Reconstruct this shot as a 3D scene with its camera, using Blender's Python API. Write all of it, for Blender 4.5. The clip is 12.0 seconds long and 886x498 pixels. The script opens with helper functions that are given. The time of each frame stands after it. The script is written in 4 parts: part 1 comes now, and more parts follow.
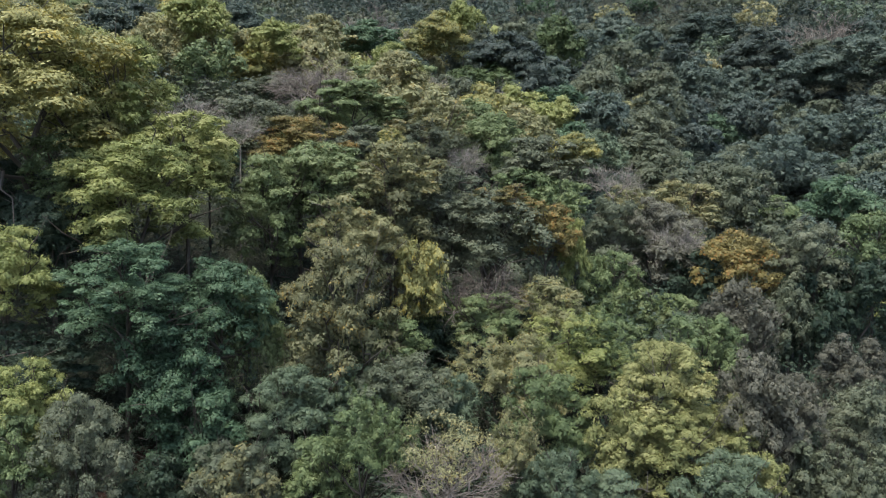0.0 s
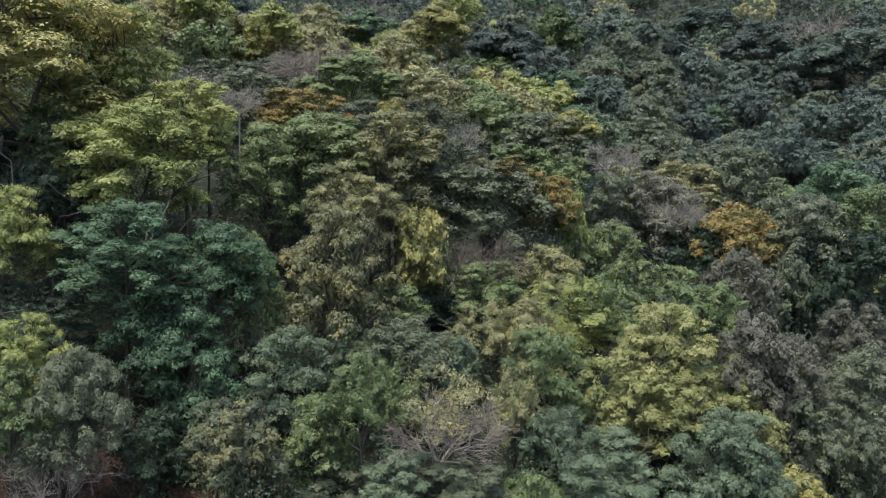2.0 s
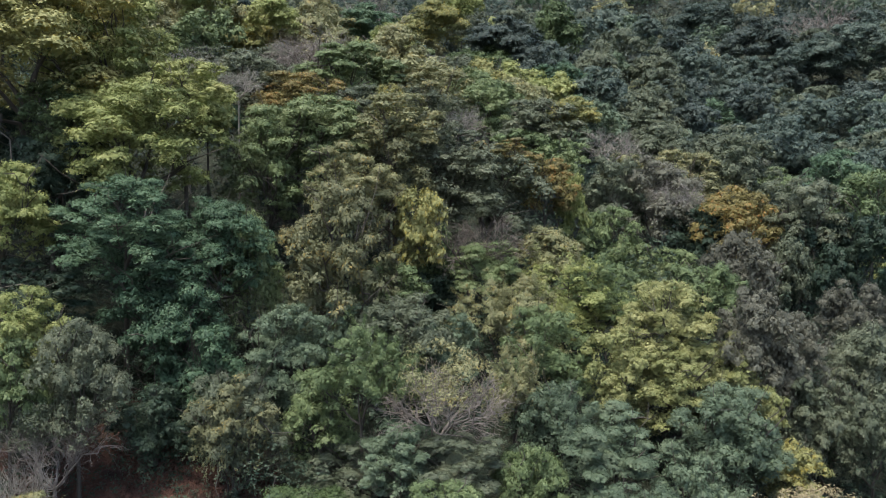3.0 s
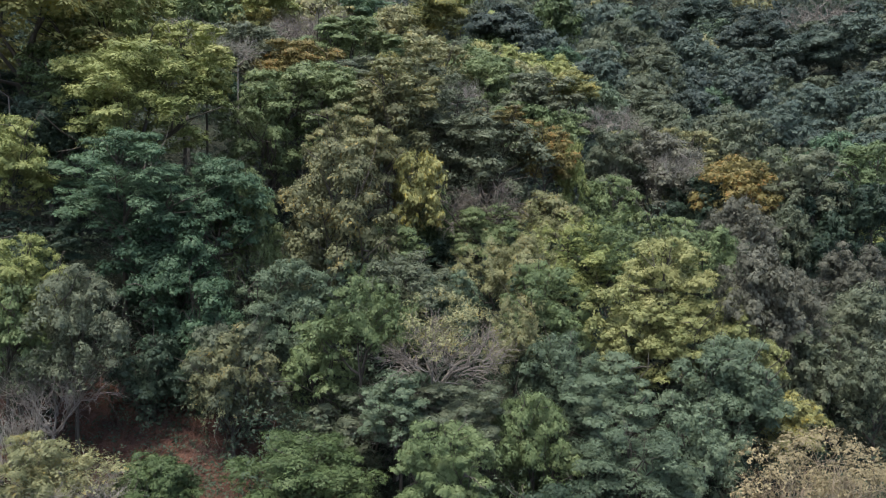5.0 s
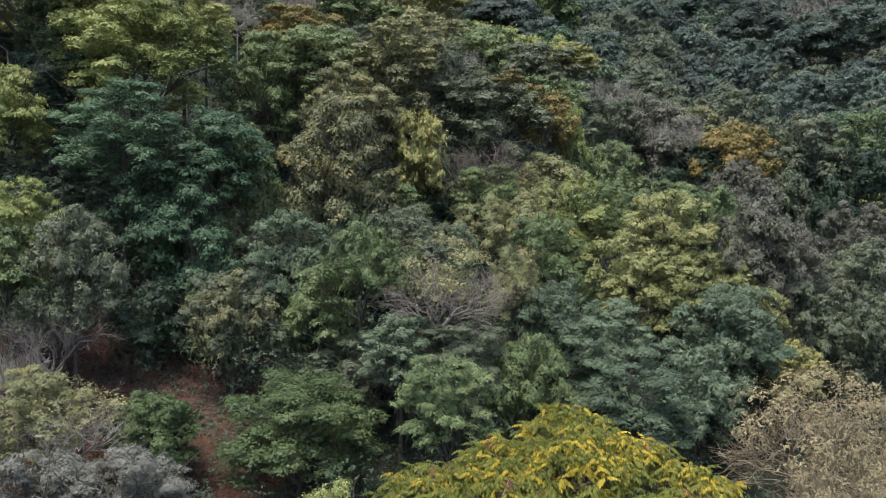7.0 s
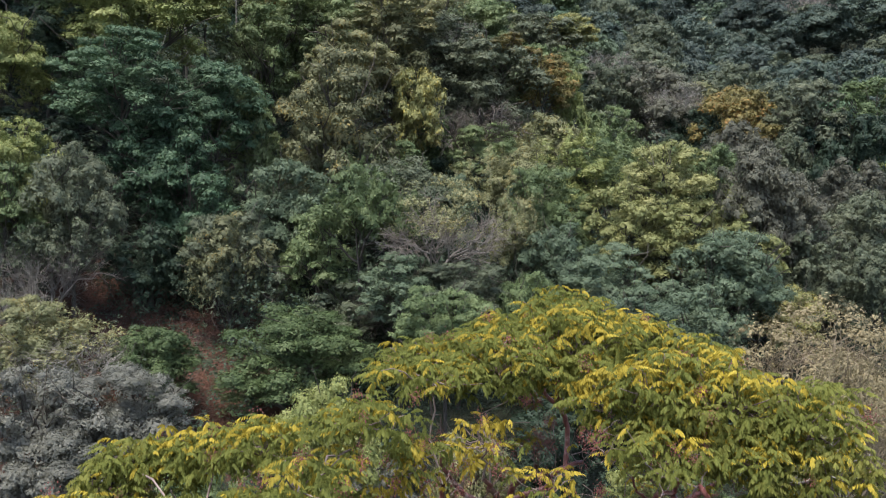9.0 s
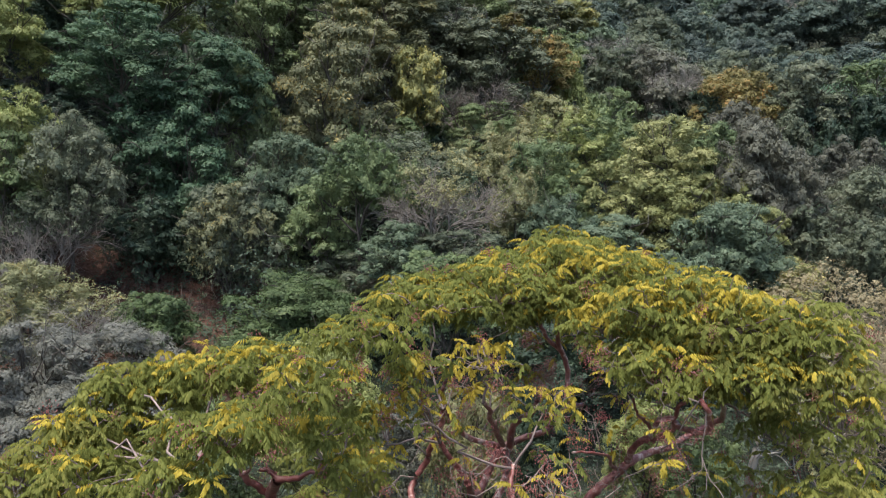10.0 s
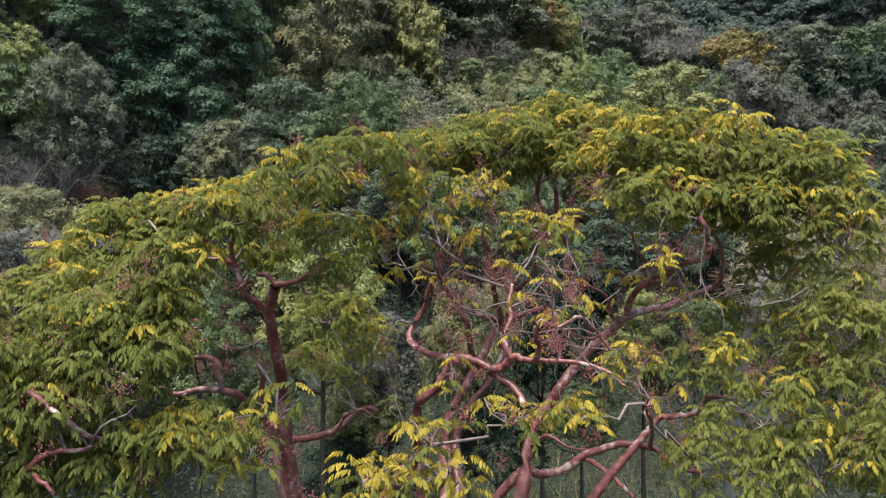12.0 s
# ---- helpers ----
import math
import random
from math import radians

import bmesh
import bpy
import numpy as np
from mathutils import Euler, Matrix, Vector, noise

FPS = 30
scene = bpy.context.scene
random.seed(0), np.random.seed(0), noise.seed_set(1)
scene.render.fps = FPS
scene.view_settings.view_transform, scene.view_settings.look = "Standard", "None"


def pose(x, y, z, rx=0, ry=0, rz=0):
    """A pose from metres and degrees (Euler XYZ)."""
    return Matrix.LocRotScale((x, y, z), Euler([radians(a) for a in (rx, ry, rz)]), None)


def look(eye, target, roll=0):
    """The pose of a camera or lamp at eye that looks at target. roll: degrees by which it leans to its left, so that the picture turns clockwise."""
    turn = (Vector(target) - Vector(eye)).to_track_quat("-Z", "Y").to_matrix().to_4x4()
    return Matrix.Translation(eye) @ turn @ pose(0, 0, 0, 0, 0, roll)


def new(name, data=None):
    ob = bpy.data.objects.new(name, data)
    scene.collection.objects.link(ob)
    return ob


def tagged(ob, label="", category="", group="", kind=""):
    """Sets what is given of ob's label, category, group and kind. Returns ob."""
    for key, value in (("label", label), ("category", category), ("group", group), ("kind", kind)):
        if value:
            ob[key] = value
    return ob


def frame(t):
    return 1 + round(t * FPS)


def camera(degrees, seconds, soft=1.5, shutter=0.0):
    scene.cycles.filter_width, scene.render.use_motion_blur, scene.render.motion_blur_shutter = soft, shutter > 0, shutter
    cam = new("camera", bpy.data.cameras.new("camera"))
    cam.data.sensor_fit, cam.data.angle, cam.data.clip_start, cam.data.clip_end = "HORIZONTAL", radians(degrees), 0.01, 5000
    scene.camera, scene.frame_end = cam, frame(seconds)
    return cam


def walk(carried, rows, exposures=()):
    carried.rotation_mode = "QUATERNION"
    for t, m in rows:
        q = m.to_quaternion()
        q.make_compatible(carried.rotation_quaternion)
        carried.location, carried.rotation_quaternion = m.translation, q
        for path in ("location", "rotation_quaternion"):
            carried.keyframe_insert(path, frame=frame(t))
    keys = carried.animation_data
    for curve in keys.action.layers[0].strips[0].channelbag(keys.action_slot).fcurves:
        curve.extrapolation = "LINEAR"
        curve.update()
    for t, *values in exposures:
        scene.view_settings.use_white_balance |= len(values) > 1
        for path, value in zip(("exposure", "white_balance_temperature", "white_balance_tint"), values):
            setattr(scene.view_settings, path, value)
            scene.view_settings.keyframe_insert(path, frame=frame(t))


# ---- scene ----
cam = camera(57.5, 12.0, soft=1.1)
METRES, EYE, TILT, LEAN, TURN = 8.0, 14.0, -2.5, 0.0, 0.0
ROWS = [
    (0.0, 0.0, 0.0, 0.0, 0.0, 0.0, -0.0),
    (0.5, -0.0007, 0.0003, -0.0234, -0.02, 0.03, 0.01),
    (1.0, -0.0026, 0.0013, -0.0605, -0.05, 0.08, 0.03),
    (1.5, -0.0038, 0.0031, -0.1009, -0.07, 0.11, 0.04),
    (2.0, -0.0044, 0.0055, -0.1404, -0.09, 0.14, 0.04),
    (2.5, -0.0048, 0.0075, -0.1816, -0.13, 0.17, 0.05),
    (3.0, -0.0049, 0.0093, -0.222, -0.14, 0.2, 0.06),
    (5.0, -0.0081, 0.0155, -0.3779, -0.23, 0.33, 0.06),
    (5.5, -0.0084, 0.018, -0.4179, -0.25, 0.35, 0.06),
    (6.0, -0.0093, 0.0208, -0.46, -0.27, 0.38, 0.06),
    (6.5, -0.0104, 0.0232, -0.5032, -0.28, 0.42, 0.06),
    (7.0, -0.0108, 0.0235, -0.5458, -0.29, 0.44, 0.06),
    (9.0, -0.009, 0.0285, -0.723, -0.33, 0.61, 0.07),
    (9.5, -0.0096, 0.031, -0.7672, -0.33, 0.63, 0.08),
    (10.0, -0.009, 0.0339, -0.8115, -0.33, 0.65, 0.08),
    (10.5, -0.0085, 0.0353, -0.8576, -0.34, 0.68, 0.09),
    (11.0, -0.0079, 0.0359, -0.9046, -0.34, 0.7, 0.1),
    (11.5, -0.0081, 0.0361, -0.9516, -0.34, 0.72, 0.1),
    (12.0, -0.0075, 0.0366, -0.9989, -0.33, 0.75, 0.13),
]
EXPOSURES = [(0.0, 2.0), (7.0, 2.0), (12.0, 2.08)]
walk(cam, [(t, pose(0, 0, EYE, TILT, LEAN, TURN) @ pose(METRES * x, METRES * y, METRES * z, 90 + pitch, roll, yaw)) for t, x, y, z, yaw, pitch, roll in ROWS], EXPOSURES)

# ---------------------------------------------------------------- light
SUN_UP, SUN_ROUND = 72, 215          # degrees: height, and compass turn from +y
world = bpy.data.worlds.new("sky")
scene.world = world
world.use_nodes = True
wn = world.node_tree.nodes
sky = wn.new("ShaderNodeTexSky")
sky.sky_type, sky.sun_disc = "NISHITA", False
sky.sun_elevation, sky.sun_rotation = radians(SUN_UP), radians(SUN_ROUND)
sky.air_density, sky.dust_density, sky.ozone_density = 1.0, 2.5, 1.0
world.node_tree.links.new(sky.outputs[0], wn["Background"].inputs[0])
wn["Background"].inputs[1].default_value = 0.102
sun_data = bpy.data.lights.new("sun", "SUN")
sun_data.energy, sun_data.angle, sun_data.color = 1.75, radians(24), (1.0, 0.95, 0.84)
sun = new("sun", sun_data)
a, b = radians(SUN_UP), radians(SUN_ROUND)
sun.matrix_world = look((0, 0, 0), (-math.cos(a) * math.sin(b), -math.cos(a) * math.cos(b), -math.sin(a)))


# ---------------------------------------------------------------- materials
def nodes_of(name):
    m = bpy.data.materials.new(name)
    m.use_nodes = True
    n, l = m.node_tree.nodes, m.node_tree.links
    return m, n, l, n["Principled BSDF"]


def ramp(n, l, fac, stops):
    r = n.new("ShaderNodeValToRGB")
    while len(r.color_ramp.elements) < len(stops):
        r.color_ramp.elements.new(0.5)
    for e, (p, c) in zip(r.color_ramp.elements, stops):
        e.position, e.color = p, (*c, 1)
    l.new(fac, r.inputs[0])
    return r.outputs[0]


def maths(n, l, op, x, y):
    m = n.new("ShaderNodeMath")
    m.operation = op
    for i, v in enumerate((x, y)):
        if isinstance(v, (int, float)):
            m.inputs[i].default_value = v
        else:
            l.new(v, m.inputs[i])
    return m.outputs[0]


LEAF_TONES = {}


def leaf_material(name, dark, mid, light, accent=None, share=0.0, rough=0.62, through_light=0.22, gloss=0.25, patches=2.6):
    """Leaves that differ singly, in patches over the crown and from tree to tree."""
    LEAF_TONES[name] = (dark, mid, light, accent, share)
    m, n, l, p = nodes_of(name)
    geo, info, co = n.new("ShaderNodeNewGeometry"), n.new("ShaderNodeObjectInfo"), n.new("ShaderNodeTexCoord")
    noi = n.new("ShaderNodeTexNoise")
    noi.inputs["Scale"].default_value, noi.inputs["Detail"].default_value = patches, 3
    l.new(co.outputs["Object"], noi.inputs["Vector"])
    single = maths(n, l, "MULTIPLY", geo.outputs["Random Per Island"], 0.20)
    patch = maths(n, l, "MULTIPLY", noi.outputs["Fac"], 0.95)
    tree_own = maths(n, l, "MULTIPLY", info.outputs["Random"], 0.25)
    fac = maths(n, l, "SUBTRACT", maths(n, l, "ADD", maths(n, l, "ADD", single, patch), tree_own), 0.19)
    broad_noise = n.new("ShaderNodeTexNoise")
    broad_noise.inputs["Scale"].default_value, broad_noise.inputs["Detail"].default_value = 0.08 * patches, 1
    l.new(co.outputs["Object"], broad_noise.inputs["Vector"])
    fac = maths(n, l, "ADD", fac, maths(n, l, "MULTIPLY", maths(n, l, "SUBTRACT", broad_noise.outputs["Fac"], 0.5), 0.7))
    colour = ramp(n, l, fac, [(0.12, dark), (0.5, mid), (0.92, light)])
    if accent:
        pick = maths(n, l, "MULTIPLY", maths(n, l, "GREATER_THAN", maths(n, l, "ADD", maths(n, l, "MULTIPLY", geo.outputs["Random Per Island"], 0.5), noi.outputs["Fac"]), 1.05 - 0.5 * share), 1.0)
        mix = n.new("ShaderNodeMix")
        mix.data_type = "RGBA"
        l.new(pick, mix.inputs[0]), l.new(colour, mix.inputs[6])
        mix.inputs[7].default_value = (*accent, 1)
        colour = mix.outputs[2]
    l.new(colour, p.inputs["Base Color"])
    p.inputs["Roughness"].default_value = rough
    p.inputs["Specular IOR Level"].default_value = gloss
    tr, ms, out = n.new("ShaderNodeBsdfTranslucent"), n.new("ShaderNodeMixShader"), n["Material Output"]
    l.new(colour, tr.inputs[0])
    ms.inputs[0].default_value = through_light
    l.new(p.outputs[0], ms.inputs[1]), l.new(tr.outputs[0], ms.inputs[2]), l.new(ms.outputs[0], out.inputs[0])
    return m


def bark_material(name, dark, light, scale=9.0, rough=0.8, bump=0.5):
    m, n, l, p = nodes_of(name)
    co, mp, n1, n2 = n.new("ShaderNodeTexCoord"), n.new("ShaderNodeMapping"), n.new("ShaderNodeTexNoise"), n.new("ShaderNodeTexNoise")
    mp.inputs["Scale"].default_value = (1, 1, 0.35)
    l.new(co.outputs["Object"], mp.inputs[0])
    for q, s in ((n1, scale), (n2, scale * 0.22)):
        l.new(mp.outputs[0], q.inputs["Vector"])
        q.inputs["Scale"].default_value, q.inputs["Detail"].default_value = s, 5
    fac = maths(n, l, "ADD", maths(n, l, "MULTIPLY", n1.outputs["Fac"], 0.5), maths(n, l, "MULTIPLY", n2.outputs["Fac"], 0.5))
    l.new(ramp(n, l, fac, [(0.34, dark), (0.66, light)]), p.inputs["Base Color"])
    p.inputs["Roughness"].default_value = rough
    bp = n.new("ShaderNodeBump")
    bp.inputs["Strength"].default_value, bp.inputs["Distance"].default_value = bump, 0.02
    l.new(n1.outputs["Fac"], bp.inputs["Height"]), l.new(bp.outputs[0], p.inputs["Normal"])
    return m


LEAVES = {
    "teal": leaf_material("teal leaves", (0.024, 0.050, 0.028), (0.057, 0.102, 0.055), (0.108, 0.164, 0.096)),
    # dark foliage, deepened further to paint in shaded gaps and hollows
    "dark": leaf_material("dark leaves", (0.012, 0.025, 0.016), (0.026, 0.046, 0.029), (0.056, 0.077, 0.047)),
    "green": leaf_material("green leaves", (0.046, 0.073, 0.032), (0.099, 0.136, 0.058), (0.174, 0.207, 0.098)),
    "midgreen": leaf_material("deep mid-green leaves", (0.029, 0.049, 0.019), (0.059, 0.089, 0.034), (0.106, 0.138, 0.058)),
    "ygreen": leaf_material("yellow-green leaves", (0.088, 0.115, 0.038), (0.184, 0.210, 0.071), (0.292, 0.290, 0.120)),
    "pale": leaf_material("pale yellow-green leaves", (0.085, 0.103, 0.036), (0.168, 0.180, 0.070), (0.275, 0.270, 0.118)),
    "olive": leaf_material("olive leaves", (0.082, 0.093, 0.045), (0.170, 0.174, 0.086), (0.265, 0.252, 0.138), (0.20, 0.16, 0.05), 0.1),
    "brown": leaf_material("brown-olive leaves", (0.047, 0.055, 0.027), (0.100, 0.107, 0.055), (0.165, 0.166, 0.090), (0.19, 0.15, 0.05), 0.08),
    "gold": leaf_material("olive leaves with gold", (0.096, 0.109, 0.042), (0.211, 0.213, 0.083), (0.330, 0.312, 0.131), (0.27, 0.22, 0.05), 0.2),
    "orange": leaf_material("rusty leaves", (0.070, 0.070, 0.026), (0.140, 0.120, 0.042), (0.205, 0.165, 0.057), (0.21, 0.115, 0.03), 0.15),
    "greygreen": leaf_material("grey-green leaves", (0.042, 0.055, 0.034), (0.084, 0.101, 0.064), (0.135, 0.146, 0.096)),
    "grey": leaf_material("withered grey leaves", (0.048, 0.050, 0.037), (0.091, 0.093, 0.069), (0.148, 0.149, 0.113)),
    "sage": leaf_material("dull sage leaves", (0.040, 0.060, 0.037), (0.082, 0.116, 0.071), (0.136, 0.170, 0.110)),
    "silver": leaf_material("silvery leaves", (0.062, 0.067, 0.056), (0.116, 0.118, 0.100), (0.190, 0.186, 0.160)),
    "straw": leaf_material("dry straw leaves", (0.100, 0.086, 0.047), (0.185, 0.155, 0.088), (0.280, 0.235, 0.138)),
    # these two are lightened and blued: distance haze is mixed into the leaf colour
    "far": leaf_material("haze-tinted far leaves", (0.030, 0.048, 0.040), (0.054, 0.079, 0.063), (0.086, 0.112, 0.087)),
    "hazedark": leaf_material("haze-tinted dark leaves", (0.024, 0.038, 0.034), (0.042, 0.060, 0.051), (0.068, 0.089, 0.073)),
}


def massed(leaves, patches):
    """The same leaves for woods and thickets in one mesh, with patches as wide as whole crowns."""
    own = LEAVES[leaves].name
    return leaf_material(own + " in a mass", *LEAF_TONES[own], patches=patches)


BARK = bark_material("brown bark", (0.022, 0.018, 0.014), (0.070, 0.058, 0.046))
PALE_BARK = bark_material("pale dry bark", (0.12, 0.110, 0.096), (0.26, 0.24, 0.215))
DARK_BARK = bark_material("dark bare twigs", (0.045, 0.036, 0.030), (0.13, 0.11, 0.095))
PINK_BARK = bark_material("dry pinkish twigs", (0.095, 0.080, 0.070), (0.19, 0.165, 0.147))
STRAW_BARK = bark_material("straw-grey twigs", (0.105, 0.082, 0.054), (0.235, 0.188, 0.128))


def ground_material():
    m, n, l, p = nodes_of("forest floor")
    co, n1, n2, n3 = n.new("ShaderNodeTexCoord"), n.new("ShaderNodeTexNoise"), n.new("ShaderNodeTexNoise"), n.new("ShaderNodeTexNoise")
    for q, s in ((n1, 0.12), (n2, 1.7), (n3, 14.0)):
        l.new(co.outputs["Object"], q.inputs["Vector"])
        q.inputs["Scale"].default_value, q.inputs["Detail"].default_value = s, 6
    soil = ramp(n, l, n2.outputs["Fac"], [(0.3, (0.022, 0.010, 0.007)), (0.52, (0.060, 0.025, 0.015)), (0.72, (0.095, 0.046, 0.030))])
    litter = ramp(n, l, n3.outputs["Fac"], [(0.3, (0.009, 0.013, 0.007)), (0.6, (0.020, 0.026, 0.013)), (0.8, (0.045, 0.042, 0.025))])
    mix = n.new("ShaderNodeMix")
    mix.data_type = "RGBA"
    away = n.new("ShaderNodeVectorMath")
    away.operation = "DISTANCE"
    l.new(co.outputs["Object"], away.inputs[0])
    away.inputs[1].default_value = (-6.8, 17.6, 5.0)      # the red bank
    cover = maths(n, l, "ADD", n2.outputs["Fac"], maths(n, l, "MULTIPLY", maths(n, l, "SUBTRACT", away.outputs["Value"], 3.0), 0.12))
    l.new(ramp(n, l, cover, [(0.56, (0, 0, 0)), (0.66, (1, 1, 1))]), mix.inputs[0])
    l.new(soil, mix.inputs[6]), l.new(litter, mix.inputs[7])
    l.new(mix.outputs[2], p.inputs["Base Color"])
    p.inputs["Roughness"].default_value = 0.95
    bp = n.new("ShaderNodeBump")
    bp.inputs["Distance"].default_value = 0.12
    l.new(n3.outputs["Fac"], bp.inputs["Height"]), l.new(bp.outputs[0], p.inputs["Normal"])
    return m


GROUND = ground_material()


# ---------------------------------------------------------------- the land
def ground_z(x, y):
    """The hillside: a shelf under the tree, a spur that climbs away and to the left, a gully on its right, a far slope."""
    x, y = np.asarray(x, float), np.asarray(y, float)
    base = np.interp(y, (-60, 0, 10, 13, 20, 36, 50, 75, 110, 160, 260, 400), (-6, -0.6, 0.5, 1.6, 4.8, 12.8, 18.3, 23.0, 34.5, 57, 95, 120))
    left = 0.33 * np.clip(-x - 1.5, 0, 15) * np.clip((y - 10) / 10, 0, 1) * np.clip((75 - y) / 30, 0, 1)
    right = 0.14 * np.clip(x - 4, 0, 12) * np.clip((y - 12) / 8, 0, 1) * np.clip((60 - y) / 20, 0, 1)
    gully = 8.5 * np.exp(-((x - 27) / 15) ** 2 - ((y - 52) / 17) ** 2) + 5.5 * np.exp(-((x - 30) / 16) ** 2 - ((y - 80) / 14) ** 2)
    ravine = 8.5 * np.exp(-((y - 127) / 17) ** 2) * np.clip((44 - x) / 10, 0, 1) * np.clip((x + 2) / 10, 0, 1)
    rib = 2.5 * np.sin(0.16 * x + 0.05 * y) * np.clip((y - 62) / 25, 0, 1) * np.clip((x - 12) / 10, 0, 1)
    roll = 0.35 * np.sin(x * 0.37 + 1.1) * np.cos(y * 0.29) + 0.2 * np.sin(x * 0.9 + y * 0.7) + 1.2 * np.sin(x * 0.075 + 0.6) * np.clip((y - 60) / 30, 0, 1)
    return base + left - right - gully - ravine + rib + roll


def mesh_from(name, verts, faces, sides):
    """A mesh out of arrays: faces all have the same number of sides."""
    me = bpy.data.meshes.new(name)
    me.vertices.add(len(verts))
    me.vertices.foreach_set("co", np.ascontiguousarray(verts, np.float32).ravel())
    me.loops.add(len(faces) * sides)
    me.loops.foreach_set("vertex_index", np.ascontiguousarray(faces, np.int32).ravel())
    me.polygons.add(len(faces))
    me.polygons.foreach_set("loop_start", np.arange(0, len(faces) * sides, sides, dtype=np.int32))
    me.update(calc_edges=True)
    me.validate()
    return me


def grid_mesh(name, xs, ys):
    X, Y = np.meshgrid(xs, ys)
    verts = np.stack([X, Y, ground_z(X, Y)], -1).reshape(-1, 3)
    k = np.arange(len(xs) * len(ys)).reshape(len(ys), len(xs))
    faces = np.stack([k[:-1, :-1], k[:-1, 1:], k[1:, 1:], k[1:, :-1]], -1).reshape(-1, 4)
    return mesh_from(name, verts, faces, 4)


def spaced(near, far, n, power=2.2):
    s = np.linspace(-1, 1, n)
    return near + np.sign(s) * np.abs(s) ** power * far


ground_mesh = grid_mesh("ground", spaced(0, 1500, 181, 3.0), np.concatenate([np.linspace(-900, -30, 25), np.linspace(-28, 60, 120), np.linspace(62, 170, 70), np.linspace(175, 1600, 40)]))
ground_mesh.polygons.foreach_set("use_smooth", [True] * len(ground_mesh.polygons))
ground_mesh.materials.append(GROUND)
ground = tagged(new("ground", ground_mesh), "leaf-littered reddish hillside soil under the forest", "ground", kind="structure")


# ---------------------------------------------------------------- tree kit
def unit(v):
    return v / np.maximum(np.linalg.norm(v, axis=-1, keepdims=True), 1e-9)


def leaf_points(at, normal, along, length, width):
    """One pointed three-cornered leaf at each point, for crowns seen from afar."""
    along = unit(along - normal * np.sum(along * normal, -1, keepdims=True))
    side = np.cross(normal, along)
    L, W = np.reshape(length, (-1, 1)), np.reshape(width, (-1, 1))
    return np.stack([at - along * L * 0.4 + side * W / 2, at + along * L * 0.6, at - along * L * 0.4 - side * W / 2], 1).reshape(-1, 3)


def point_mesh(name, verts):
    return mesh_from(name, verts, np.arange(len(verts)).reshape(-1, 3), 3)


def tubes(paths, sides=4):
    """Tapered tubes along paths of (points, radii)."""
    verts, faces, at = [], [], 0
    turn = np.linspace(0, 2 * np.pi, sides, endpoint=False)
    for pts, rad in paths:
        pts = np.asarray(pts, float)
        d = unit(np.gradient(pts, axis=0))
        ref = np.where(np.abs(d[:, 2:]) > 0.9, (1.0, 0, 0), (0, 0, 1.0))
        u = unit(np.cross(d, ref))
        w = np.cross(d, u)
        r = np.reshape(rad, (-1, 1, 1))
        ring = pts[:, None] + r * (u[:, None] * np.cos(turn)[None, :, None] + w[:, None] * np.sin(turn)[None, :, None])
        verts.append(ring.reshape(-1, 3))
        k = at + np.arange(len(pts) * sides).reshape(-1, sides)
        nx = np.roll(k, -1, 1)
        faces.append(np.stack([k[:-1], nx[:-1], nx[1:], k[1:]], -1).reshape(-1, 4))
        at += len(pts) * sides
    return np.concatenate(verts), np.concatenate(faces)


def tube_mesh(name, paths, sides=4):
    v, f = tubes(paths, sides)
    me = mesh_from(name, v, f, 4)
    me.polygons.foreach_set("use_smooth", [True] * len(me.polygons))
    return me


def bent(a, b, rng, n=5, wob=0.08):
    s = np.linspace(0, 1, n)[:, None]
    size = np.linalg.norm(np.subtract(b, a))
    return np.asarray(a) * (1 - s) + np.asarray(b) * s + rng.normal(0, wob * size, (n, 3)) * np.sin(np.pi * s)


BILLOWS = {
    # how many billows, lowest and highest, smallest and largest radius, flatness, pads on each
    "broad": (24, -0.85, 1.0, 0.26, 0.42, 0.76, 7),
    "layered": (26, -0.8, 1.0, 0.24, 0.38, 0.45, 5),
    "drape": (14, -0.25, 1.0, 0.28, 0.44, 0.85, 6),
    "umbrella": (16, 0.2, 1.0, 0.26, 0.42, 0.5, 6),
    "dome": (14, -0.2, 1.0, 0.30, 0.50, 0.8, 7),
    "wispy": (14, -0.35, 1.0, 0.24, 0.40, 0.8, 6),
}


